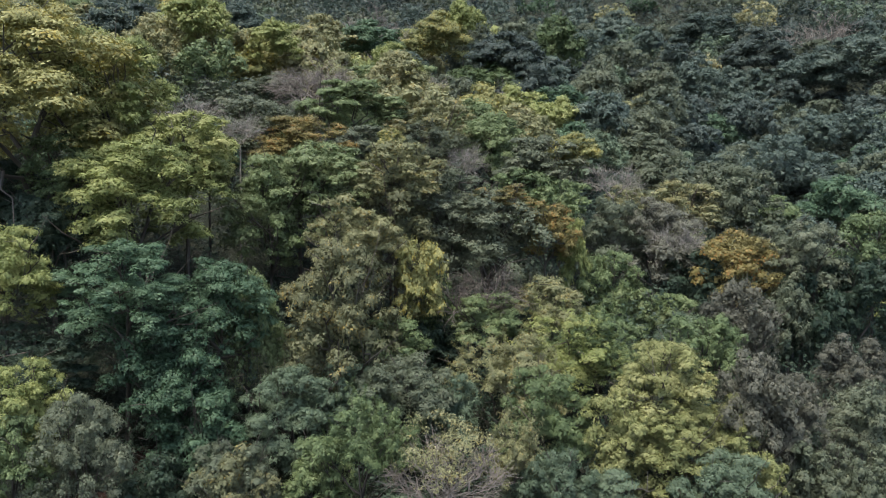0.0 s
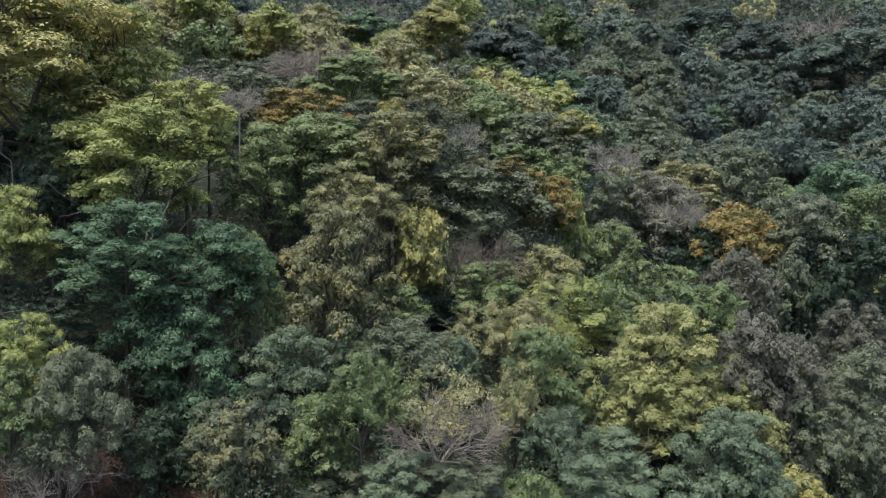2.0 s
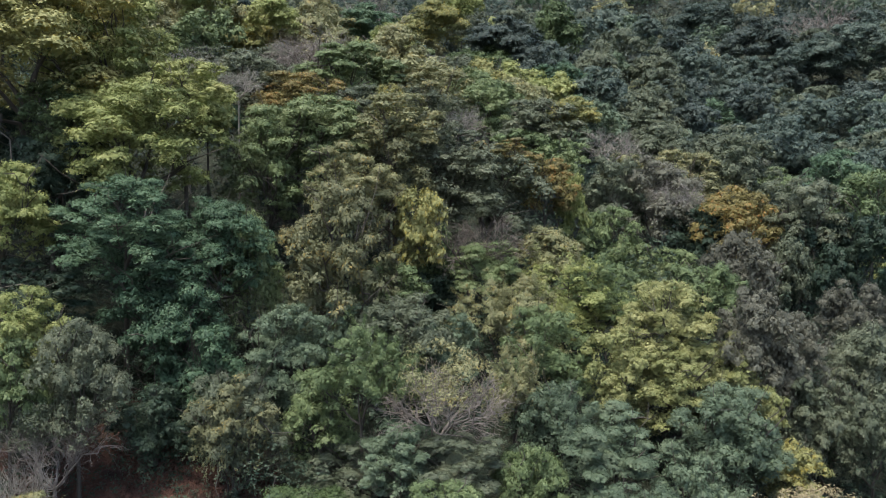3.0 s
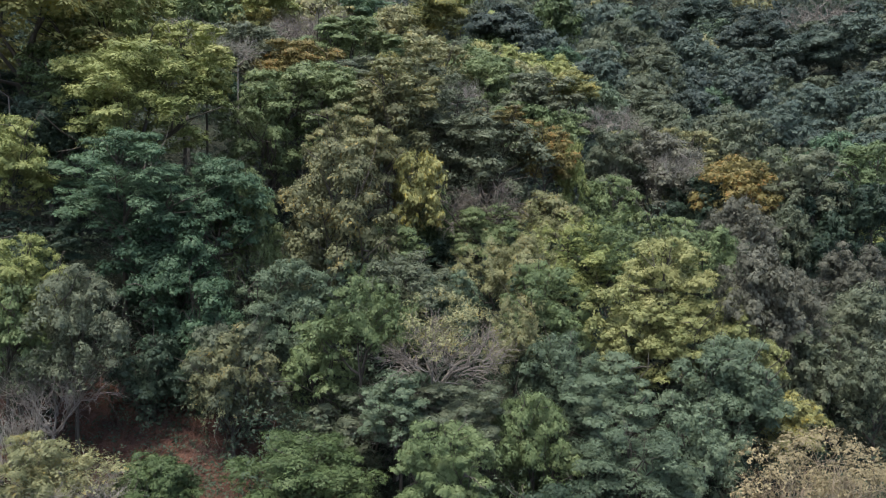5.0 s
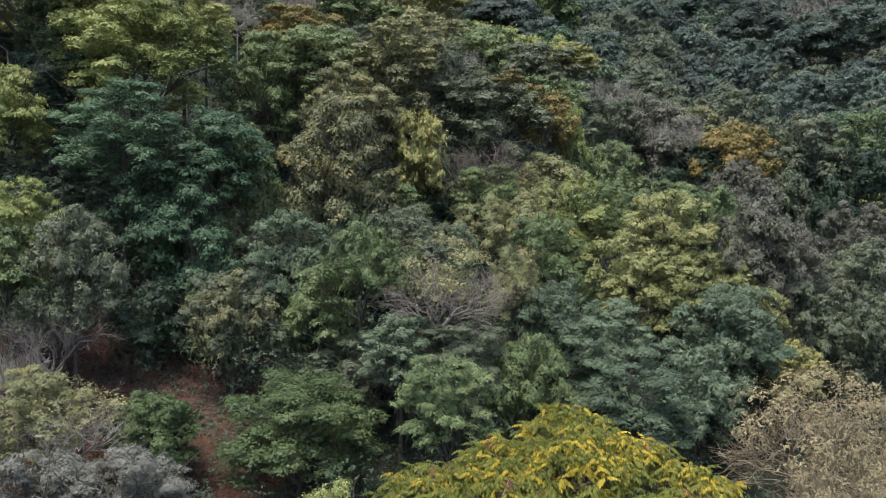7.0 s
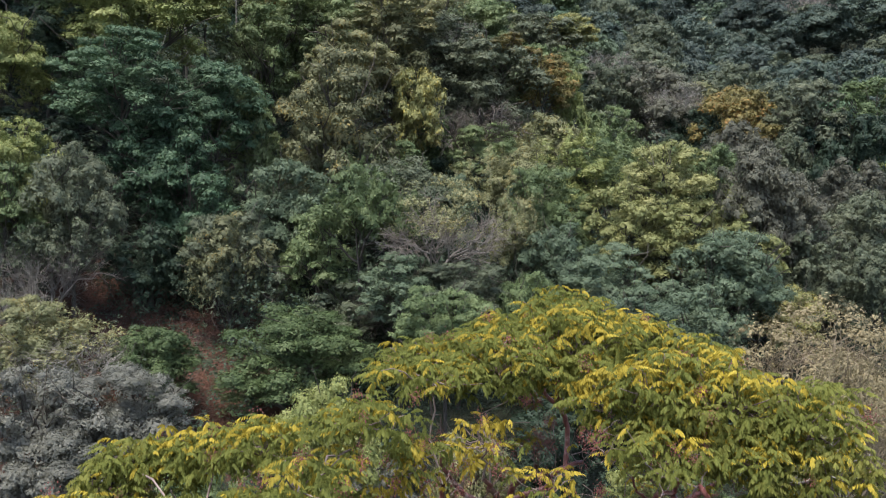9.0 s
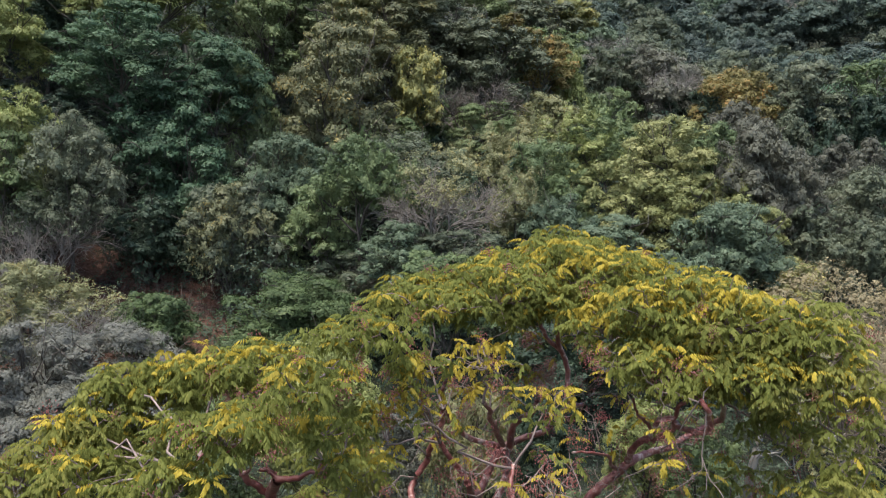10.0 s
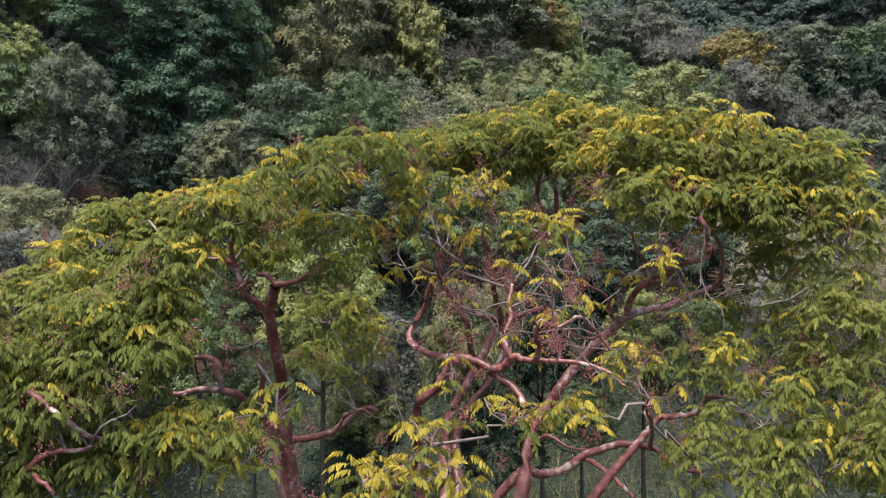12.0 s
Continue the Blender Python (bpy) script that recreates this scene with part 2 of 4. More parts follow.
def puffs_of(style, rng):
    """Centres and half-axes of the leaf pads that make a crown of radius 1: they sit on the tops and outsides of larger billows, with hollows between."""
    many, lo, hi, r0, r1, flat, pads = BILLOWS[style]
    i = np.arange(many)
    z = np.clip(lo + (hi - lo) * (i + 0.5) / many + rng.normal(0, 0.06, many), -0.95, 0.98)
    a = i * 2.39996 + rng.normal(0, 0.35, many)
    h = np.sqrt(1 - z * z)
    r = r0 + (r1 - r0) * rng.random(many)
    d = np.stack([h * np.cos(a), h * np.sin(a), z], -1)
    b = d * (1.0 - 0.8 * r)[:, None] * (0.78 + 0.34 * rng.random((many, 1)))
    d, b, r = np.repeat(d, pads, 0), np.repeat(b, pads, 0), np.repeat(r, pads)
    n = len(b)
    e = unit(rng.normal(0, 0.75, (n, 3)) + 0.55 * d + (0, 0, 0.55))
    c = b + e * (r * 0.72)[:, None] * (1, 1, flat)
    rs = r * (0.28 + 0.30 * rng.random(n) ** 1.5)
    # the core of the crown, out of sight behind the billows
    core = np.array(((0, 0, 0.1), (0.25, 0.1, -0.1), (-0.2, 0.2, 0.0), (0.0, -0.25, 0.0)))
    return np.concatenate([c, core]), np.concatenate([np.stack([rs, rs, rs * (0.38 + 0.38 * flat)], -1), np.full((4, 3), 0.36)])


def sprigs(rng, at, axis, leaf, each=10):
    """Rosettes of leaves round each twig tip: the leaves spread from the tip and sag a little."""
    m = len(at)
    at, axis = np.repeat(at, each, 0), np.repeat(axis, each, 0)
    n = m * each
    out = unit(np.cross(axis, rng.normal(size=(n, 3))))
    along = unit(out + axis * (0.75 * rng.random((n, 1)) - 0.1) + (0, 0, -0.18))
    normal = unit(axis + 0.18 * out + rng.normal(0, 0.15, (n, 3)))
    size = leaf * np.exp(rng.normal(0, 0.25, n))
    spot = at + along * (size * (0.2 + 1.7 * rng.random(n)))[:, None] + rng.normal(0, 0.45, (n, 3)) * np.reshape(size, (-1, 1))
    return leaf_points(spot, normal, along, size * 1.3, size * 0.8)


def crown_mesh(style, seed, count, leaf, thin=False):
    """A crown of radius 1: clumps of leafy sprigs with dark gaps between them, ragged at the edge."""
    rng = np.random.default_rng(seed)
    c, ax = puffs_of(style, rng)
    n = count // 10
    k = rng.choice(len(c), n, p=(ax[:, 0] ** 2) / np.sum(ax[:, 0] ** 2))
    d = unit(rng.normal(size=(n, 3)) + (0, 0, 0.5))
    d[:, 2] = np.where(d[:, 2] < -0.15, -d[:, 2], d[:, 2])
    depth = 1.0 - 0.35 * rng.random((n, 1)) ** 2.4
    lump = 1 + 0.2 * np.sin(d[:, :1] * 7 + k[:, None]) * np.cos(d[:, 1:2] * 6 + 2 * k[:, None]) + rng.normal(0, 0.07, (n, 1))
    at = c[k] + d * ax[k] * depth * lump
    axis = unit(d + (0, 0, 0.4) + rng.normal(0, 0.2, (n, 3)))
    if style == "drape":
        m = int(n * 0.45)
        fall = rng.random(m) ** 1.3
        lane = np.round(np.arctan2(d[:m, 1], d[:m, 0]) * 4) / 4 + rng.normal(0, 0.05, m)
        at[:m, 0] = c[k[:m], 0] + np.cos(lane) * ax[k[:m], 0] * (1 + 0.15 * rng.random(m))
        at[:m, 1] = c[k[:m], 1] + np.sin(lane) * ax[k[:m], 0] * (1 + 0.15 * rng.random(m))
        at[:m, 2] = c[k[:m], 2] - fall * 0.7 * (0.4 + 0.6 * np.abs(np.sin(lane * 9 + k[:m])))
        axis[:m] = unit(np.stack([np.cos(lane), np.sin(lane), 0.3 + 0 * lane], -1) + rng.normal(0, 0.3, (m, 3)))
    if style == "wispy":
        m = int(n * 0.65)
        root = rng.integers(0, 160, m)
        sd = unit(rng.normal(size=(160, 3)) * (0.9, 0.9, 0.5) + (0, 0, 0.75))
        sc = rng.integers(0, len(c), 160)
        at[:m] = c[sc[root]] + sd[root] * (ax[sc[root], :1] * 0.5 + 0.42 * rng.random((m, 1))) + rng.normal(0, 0.02, (m, 3))
        axis[:m] = unit(sd[root] + rng.normal(0, 0.3, (m, 3)))
    if thin:
        return point_mesh("veil", sprigs(rng, at, axis, leaf, 5)), c
    # larger leaves close each pad from below, and others stand in the shade behind
    m = int(n * 3.8)
    k = rng.choice(len(c), m, p=(ax[:, 0] ** 2) / np.sum(ax[:, 0] ** 2))
    d = unit(rng.normal(size=(m, 3)) + (0, 0, 0.45))
    d[:, 2] = np.where(d[:, 2] < -0.1, -d[:, 2], d[:, 2])
    deep = rng.random((m, 1)) < 0.45
    inner = np.where(deep, c[k] * (0.84 - 0.1 * rng.random((m, 1))) + d * ax[k] * 0.9, c[k] + d * ax[k] * (0.72 + 0.12 * rng.random((m, 1))))
    size = 1.75 * leaf * (0.8 + 0.4 * rng.random(m))
    inside = leaf_points(inner, unit(d + (0, 0, 0.3) + rng.normal(0, 0.15, (m, 3))), unit(rng.normal(size=(m, 3))), size * 1.4, size)
    return point_mesh("crown_" + style, np.concatenate([sprigs(rng, at, axis, leaf), inside])), c


def limb_meshes(seed, c, low=-1.0):
    """Limbs of a crown of radius 1, one mesh each: they spring from its stem and reach into the clumps."""
    rng = np.random.default_rng(seed)
    made = []
    for e in c[np.linspace(3, len(c) - 6, 7).astype(int)]:
        start = np.array((0, 0, low + (e[2] - low) * 0.35 * rng.random()))
        paths = [(bent(start, e * 1.02, rng, 5, 0.07), np.linspace(0.026, 0.007, 5))]
        for _ in range(5):
            s = start + (e - start) * (0.4 + 0.6 * rng.random())
            paths.append((bent(s, e + rng.normal(0, 0.25, 3), rng, 4, 0.1), np.linspace(0.013, 0.003, 4)))
        made.append(tube_mesh("limb", paths))
    return made


def twig_boughs(seed, levels=4, spread=0.68, up=0.16, first=0.5, r0=0.028, forks=(5, 5, 6, 5)):
    """A bare crown of radius about 1 in five boughs, each forked down to fine twigs."""
    rng = np.random.default_rng(seed)
    made = []

    def grow(paths, p, d, size, r, level):
        e = p + d * size
        paths.append((bent(p, e, rng, 4, 0.1), np.linspace(r, r * 0.55, 4)))
        if level == levels:
            return
        for i in range(forks[level]):
            nd = d + rng.normal(0, spread, 3) + (0, 0, up * (0.4 if level > 1 else 1.0))
            nd = nd / np.linalg.norm(nd)
            grow(paths, p + d * size * (0.45 + 0.55 * rng.random()), nd, size * (0.6 + 0.25 * rng.random()), max(r * 0.5, 0.0024), level + 1)

    for i in range(5):
        a = i * 1.2566 + rng.normal(0, 0.3)
        d = np.array((math.cos(a) * 0.75, math.sin(a) * 0.75, 0.75))
        paths = []
        grow(paths, np.array((0, 0, -0.75)), d / np.linalg.norm(d), first * 1.3, r0, 1)
        made.append(tube_mesh("bough", paths, 3))
    return made


def part(name, me, material, parent, label="", m=None):
    ob = new(name, me)
    if not me.materials:
        me.materials.append(material)
    elif me.materials[0] != material:
        ob.material_slots[0].link = "OBJECT"
        ob.material_slots[0].material = material
    ob.parent = parent
    if m is not None:
        ob.matrix_basis = m
    return tagged(ob, label)


# crowns in five finenesses, for large to small trees
FINE = ((60000, 0.0145), (36000, 0.0195), (20000, 0.0265), (10000, 0.037), (7000, 0.043))
CROWNS, BOUGHS = {}, {}
STYLES = ("broad", "layered", "drape", "umbrella", "wispy", "dome")


def crown_of(style, j, k):
    """The shared crown mesh of that style, variant and fineness, with its limbs, made when first wanted."""
    if (style, j, k) not in CROWNS:
        i = STYLES.index(style)
        count, leaf = FINE[k]
        CROWNS[style, j, k], centres = crown_mesh(style, 10 * i + j, count, leaf * (0.85 if style == "wispy" else 1))
        if (style, j) not in BOUGHS:
            BOUGHS[style, j] = limb_meshes(50 + 10 * i + j, centres)
    return CROWNS[style, j, k]


TWIGS = [twig_boughs(300 + j) for j in range(3)]
VEILS = [crown_mesh("dome", 400 + j, 16000, 0.023, True)[0] for j in range(3)]
trunk_rng = np.random.default_rng(7)
TRUNKS = []
for j in range(4):
    p = bent((0, 0, 0), (0, 0, 1), trunk_rng, 8, 0.05)
    p[0], p[-1] = (0, 0, -0.08), (0, 0, 1)
    TRUNKS.append(tube_mesh("trunk", [(p, np.array((1.5, 1.15, 1.0, 0.9, 0.82, 0.75, 0.68, 0.6)) * 0.5)], 7))

WORDS = {"teal": "blue-green", "dark": "dark green", "green": "mid-green", "midgreen": "deep green", "ygreen": "yellow-green", "pale": "pale yellow-green", "olive": "olive-brown", "gold": "olive and gold", "brown": "brownish olive",
         "orange": "rust-orange", "greygreen": "grey-green", "grey": "withered grey", "silver": "silver-grey", "straw": "straw-coloured", "far": "haze-tinted deep green", "hazedark": "haze-tinted dark green", "sage": "dull sage-green"}
SHAPES = {"broad": "broadleaf tree with a billowing crown", "layered": "tree with a tiered spreading crown", "drape": "tree hung with trailing vines",
          "umbrella": "flat-topped tree with a domed crown", "wispy": "feathery shrub with upright shoots"}
tree_count = 0


def tree(style, leaves, x, y, z, rx, rz, group="forest trees"):
    """A leafy tree: the crown's centre, its half-width and its half-height; the stem stands on the hillside."""
    global tree_count
    tree_count += 1
    j = tree_count % 3
    g = float(ground_z(x, y))
    low = style == "wispy" or (z - rz - g < 0.4 and rx < 1.5)
    top = tagged(new("shrub" if low else "tree"), WORDS[leaves] + " " + SHAPES[style] + (" far off" if y > 45 else " on the slope"), "shrub" if low else "tree", group)
    top.matrix_basis = pose(x, y, g)
    h = max(z - 0.75 * rz - g, 0.4)
    w = 0.06 * rx + 0.04
    part("trunk", TRUNKS[tree_count % 4], BARK, top, m=Matrix.Diagonal((w, w, h, 1)))
    m = pose(0, 0, z - g, 0, 0, 77.0 * tree_count) @ Matrix.Diagonal((rx, rx, rz, 1))
    size = rx / y
    k = 0 if size > 0.088 else 1 if size > 0.06 else 2 if size > 0.041 else 3 if size > 0.028 else 4
    k = max(k, 3 if y < 62 else 4) if group == "far trees" else max(k, 2) if group == "filling trees" else k
    style = "dome" if y > 45 else style
    crown = crown_of(style, j, k)
    if y <= 45 and k < 3:
        for me in BOUGHS[style, j]:
            part("limb", me, BARK, top, m=m)
    part("crown", crown, LEAVES[leaves], top, m=m)
    return top


def bare_tree(bark, x, y, z, rx, rz, leaves=None):
    """A leafless tree, or one with a thin veil of dry leaves."""
    global tree_count
    tree_count += 1
    g = float(ground_z(x, y))
    top = tagged(new("dead_tree"), ("straw-coloured" if bark is STRAW_BARK else "pale" if bark is PALE_BARK else "dark" if bark is DARK_BARK else "pinkish grey") + " bare tree with a fan of dry twigs", "dead tree", "bare trees")
    top.matrix_basis = pose(x, y, g)
    h = max(z - 0.7 * rz - g, 0.4)
    w = 0.07 * rx + 0.04
    part("trunk", TRUNKS[tree_count % 4], bark, top, m=Matrix.Diagonal((w, w, h, 1)))
    m = pose(0, 0, z - g, 0, 0, 77.0 * tree_count) @ Matrix.Diagonal((rx, rx, rz, 1))
    for me in TWIGS[tree_count % 3]:
        part("bough", me, bark, top, m=m @ Matrix.Diagonal((1.25, 1.25, 1.1, 1)))
    if leaves:
        part("crown", VEILS[tree_count % 3], LEAVES[leaves], top, "thin veil of dry leaves", m=m)
    return top


# ---------------------------------------------------------------- the trees that stand out
tree("broad", "gold", -13.17, 25.82, 17.75, 3.95, 3.21)
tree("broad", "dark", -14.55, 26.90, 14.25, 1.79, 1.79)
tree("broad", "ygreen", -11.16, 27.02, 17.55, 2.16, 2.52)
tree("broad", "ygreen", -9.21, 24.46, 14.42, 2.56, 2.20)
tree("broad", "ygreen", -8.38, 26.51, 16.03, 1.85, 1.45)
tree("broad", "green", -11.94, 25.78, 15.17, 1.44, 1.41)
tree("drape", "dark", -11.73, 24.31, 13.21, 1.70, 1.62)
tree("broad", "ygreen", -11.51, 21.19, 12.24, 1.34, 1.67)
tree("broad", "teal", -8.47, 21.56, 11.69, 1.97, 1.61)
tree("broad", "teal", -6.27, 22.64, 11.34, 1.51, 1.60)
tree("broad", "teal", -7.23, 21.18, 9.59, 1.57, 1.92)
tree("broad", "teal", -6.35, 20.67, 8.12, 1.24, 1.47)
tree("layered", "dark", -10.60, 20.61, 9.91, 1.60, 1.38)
tree("drape", "green", -5.65, 23.34, 10.22, 0.99, 2.12)
tree("broad", "ygreen", -9.81, 18.65, 9.22, 1.12, 1.40)
tree("broad", "greygreen", -8.26, 18.11, 8.49, 1.09, 1.65)
tree("broad", "green", -9.59, 17.70, 8.39, 0.88, 1.33)
tree("broad", "brown", -3.08, 23.78, 10.51, 1.88, 2.72)
tree("layered", "olive", -2.93, 26.32, 12.74, 1.75, 2.06)
tree("layered", "gold", -0.72, 26.21, 11.56, 1.01, 1.96)
tree("broad", "brown", -1.63, 27.70, 13.21, 1.45, 1.74)
tree("broad", "greygreen", 1.56, 29.32, 12.92, 2.36, 2.18)
tree("wispy", "greygreen", 0.33, 29.44, 14.23, 1.65, 1.38)
tree("layered", "orange", 3.80, 30.02, 13.30, 1.26, 1.41)
tree("layered", "orange", 2.20, 29.70, 14.36, 1.35, 0.81)
tree("broad", "ygreen", 4.93, 30.47, 12.28, 0.64, 1.79)
tree("broad", "green", -5.98, 28.12, 13.84, 1.87, 2.20)
tree("broad", "green", -4.34, 29.06, 15.11, 2.03, 1.70)
tree("broad", "orange", -5.46, 30.87, 16.44, 1.94, 1.45)
tree("broad", "olive", -1.66, 28.29, 15.21, 1.68, 1.33)
tree("umbrella", "green", -4.29, 37.57, 18.04, 2.81, 2.20)
tree("broad", "greygreen", -7.45, 32.04, 17.26, 1.78, 1.50)
tree("broad", "gold", -1.99, 30.44, 16.24, 0.64, 0.95)
tree("broad", "ygreen", -8.12, 28.14, 15.89, 1.08, 1.32)
tree("broad", "greygreen", -3.41, 33.95, 16.41, 1.66, 1.46)
tree("broad", "olive", -0.38, 39.20, 17.74, 2.05, 1.68)
tree("broad", "green", 2.28, 38.01, 17.08, 1.72, 1.78)
tree("broad", "greygreen", 4.17, 36.04, 16.06, 1.89, 1.55)
tree("umbrella", "gold", 5.82, 36.95, 16.26, 1.67, 1.44)
tree("wispy", "greygreen", -0.62, 37.03, 16.65, 1.81, 1.45)
tree("broad", "green", 3.56, 34.95, 14.52, 1.83, 1.64)
tree("layered", "green", 4.85, 33.68, 14.28, 1.29, 1.45)
tree("broad", "grey", 8.74, 33.18, 12.56, 2.09, 2.34)
tree("layered", "greygreen", 7.12, 33.22, 12.93, 1.51, 2.08)
tree("broad", "olive", 12.68, 43.07, 14.08, 2.11, 1.69)
tree("broad", "orange", 11.23, 30.75, 11.77, 1.67, 1.81)
tree("layered", "greygreen", 13.84, 31.04, 12.13, 1.63, 1.95)
tree("broad", "green", 17.55, 32.90, 12.15, 1.96, 1.94)
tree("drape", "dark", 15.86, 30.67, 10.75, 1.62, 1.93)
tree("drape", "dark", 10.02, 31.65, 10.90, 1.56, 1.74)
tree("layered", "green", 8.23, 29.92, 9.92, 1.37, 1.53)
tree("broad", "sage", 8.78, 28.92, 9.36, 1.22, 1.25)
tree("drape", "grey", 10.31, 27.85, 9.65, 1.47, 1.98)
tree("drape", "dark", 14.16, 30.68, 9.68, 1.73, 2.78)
tree("broad", "greygreen", 12.68, 29.52, 10.06, 0.93, 1.63)
tree("broad", "pale", 6.30, 22.56, 9.09, 1.55, 1.52)
tree("broad", "pale", 4.81, 21.51, 7.90, 1.14, 1.36)
tree("layered", "pale", 7.47, 21.71, 7.76, 1.15, 1.46)
tree("broad", "pale", 5.97, 21.27, 7.51, 1.51, 1.35)
tree("layered", "pale", 8.05, 20.41, 7.14, 0.80, 1.05)
tree("broad", "grey", 8.51, 21.85, 8.65, 1.16, 1.82)
tree("broad", "grey", 9.70, 22.26, 8.06, 1.02, 1.68)
tree("drape", "grey", 12.89, 25.16, 8.85, 1.15, 1.49)
tree("broad", "greygreen", 12.24, 23.18, 7.56, 1.31, 1.75)
tree("broad", "greygreen", 9.63, 22.04, 6.87, 1.09, 1.49)
tree("broad", "greygreen", 10.39, 21.64, 6.13, 1.15, 1.64)
tree("drape", "greygreen", 11.33, 20.96, 6.32, 0.97, 1.42)
tree("broad", "sage", 7.22, 20.09, 6.61, 1.43, 1.60)
tree("wispy", "ygreen", 3.87, 25.44, 9.04, 2.15, 1.71)
tree("wispy", "olive", 1.97, 24.01, 8.71, 1.69, 1.71)
tree("wispy", "green", 4.97, 25.56, 9.31, 1.53, 1.51)
tree("broad", "green", 2.74, 22.04, 8.12, 1.40, 1.66)
tree("broad", "greygreen", -1.18, 22.63, 8.61, 1.76, 1.61)
tree("broad", "sage", -4.04, 21.65, 8.45, 1.38, 1.63)
tree("layered", "sage", -2.62, 22.66, 8.71, 0.96, 1.43)
tree("layered", "sage", 0.26, 22.61, 8.33, 0.88, 1.34)
tree("wispy", "green", -1.95, 19.16, 8.28, 1.02, 1.29)
tree("wispy", "green", -1.15, 19.33, 8.04, 0.75, 1.15)
tree("drape", "greygreen", -5.06, 19.33, 7.01, 1.27, 1.69)
tree("broad", "green", -3.01, 19.84, 7.22, 1.06, 1.42)
tree("wispy", "olive", 1.82, 20.36, 7.51, 0.87, 1.21)
tree("broad", "sage", 2.82, 19.78, 6.71, 1.19, 1.65)
tree("layered", "green", 1.42, 26.50, 10.39, 1.30, 1.25)
tree("broad", "green", 6.40, 30.76, 10.51, 1.40, 2.06)
tree("broad", "olive", 3.60, 27.54, 10.63, 1.35, 1.41)
tree("layered", "dark", -0.26, 26.84, 9.41, 1.04, 1.16)
tree("broad", "green", -1.65, 24.94, 9.74, 1.23, 1.08)
tree("drape", "green", -0.27, 27.51, 10.61, 0.87, 1.62)
# this dark tree is added to stand in for the hollow's deep shade
tree("drape", "dark", -7.03, 19.51, 6.81, 1.16, 1.30)
tree("drape", "brown", -4.95, 18.89, 7.16, 1.13, 1.41)
tree("layered", "sage", 3.74, 19.18, 6.35, 1.69, 1.51)
tree("broad", "sage", 6.84, 19.35, 6.44, 1.43, 1.60)
tree("layered", "greygreen", -1.96, 19.41, 5.87, 1.50, 1.22)
tree("broad", "midgreen", -3.03, 16.88, 5.19, 1.73, 1.47)
tree("layered", "green", 0.06, 15.71, 5.89, 1.11, 1.30)
tree("broad", "sage", 4.01, 16.44, 5.61, 1.25, 1.04)
tree("broad", "gold", 8.61, 19.77, 5.81, 0.91, 0.94)
tree("broad", "midgreen", -5.61, 16.09, 5.27, 0.85, 0.95)
tree("broad", "sage", 5.74, 17.82, 5.47, 1.01, 1.34)
tree("broad", "green", 1.98, 17.98, 5.59, 1.08, 1.70)
tree("layered", "greygreen", 0.35, 17.95, 6.55, 1.20, 0.95)
tree("broad", "sage", -0.95, 18.05, 6.60, 1.05, 0.95)
tree("broad", "midgreen", -6.15, 16.75, 5.35, 0.85, 0.80)
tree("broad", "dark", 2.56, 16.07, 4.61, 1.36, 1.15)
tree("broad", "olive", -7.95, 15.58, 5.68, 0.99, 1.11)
# this tree is made tall to stand in for bright leaves of the red-barked tree
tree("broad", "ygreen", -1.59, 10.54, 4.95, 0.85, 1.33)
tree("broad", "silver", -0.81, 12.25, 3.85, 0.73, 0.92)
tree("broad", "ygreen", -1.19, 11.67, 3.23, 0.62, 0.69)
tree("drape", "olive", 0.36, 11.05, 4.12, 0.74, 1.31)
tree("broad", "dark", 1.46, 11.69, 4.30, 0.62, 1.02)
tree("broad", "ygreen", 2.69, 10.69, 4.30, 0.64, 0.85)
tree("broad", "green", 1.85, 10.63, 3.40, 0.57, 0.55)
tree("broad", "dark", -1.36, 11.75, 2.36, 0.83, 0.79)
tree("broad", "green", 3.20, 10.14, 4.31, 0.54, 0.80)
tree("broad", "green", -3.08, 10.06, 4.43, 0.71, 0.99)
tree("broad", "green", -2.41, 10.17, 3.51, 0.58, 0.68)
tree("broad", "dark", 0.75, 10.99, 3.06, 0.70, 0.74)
tree("wispy", "olive", 4.34, 9.65, 4.85, 0.55, 1.00)
tree("broad", "silver", -5.25, 13.09, 4.83, 1.20, 1.19)
tree("broad", "silver", -6.53, 12.80, 4.76, 0.99, 1.16)
tree("broad", "silver", -5.70, 12.34, 4.03, 1.13, 1.17)
tree("umbrella", "hazedark", 6.19, 76.85, 27.09, 4.53, 3.88)
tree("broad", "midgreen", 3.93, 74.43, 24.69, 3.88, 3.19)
tree("broad", "hazedark", 7.84, 72.32, 23.55, 3.77, 3.94)
tree("drape", "midgreen", 12.34, 86.43, 30.81, 3.30, 4.36)
tree("broad", "greygreen", 13.77, 71.76, 23.30, 2.62, 4.19)
tree("broad", "greygreen", 15.80, 63.68, 18.89, 2.88, 3.48)
tree("layered", "greygreen", 12.42, 51.49, 16.94, 2.69, 2.21)
tree("broad", "green", 2.17, 67.66, 21.38, 2.59, 2.90)
tree("broad", "olive", -15.33, 70.36, 25.72, 3.66, 3.83)
tree("broad", "ygreen", -17.78, 67.55, 24.14, 2.11, 3.15)
tree("broad", "green", -19.63, 63.63, 22.54, 2.43, 2.23)
tree("broad", "olive", -11.03, 74.36, 29.03, 3.35, 3.17)
tree("broad", "ygreen", -13.98, 76.39, 28.66, 3.44, 3.26)
tree("broad", "teal", -6.83, 76.42, 29.25, 3.44, 2.67)
tree("broad", "ygreen", -4.30, 65.88, 24.80, 2.74, 3.07)
tree("broad", "gold", -1.06, 80.56, 30.25, 3.63, 3.75)
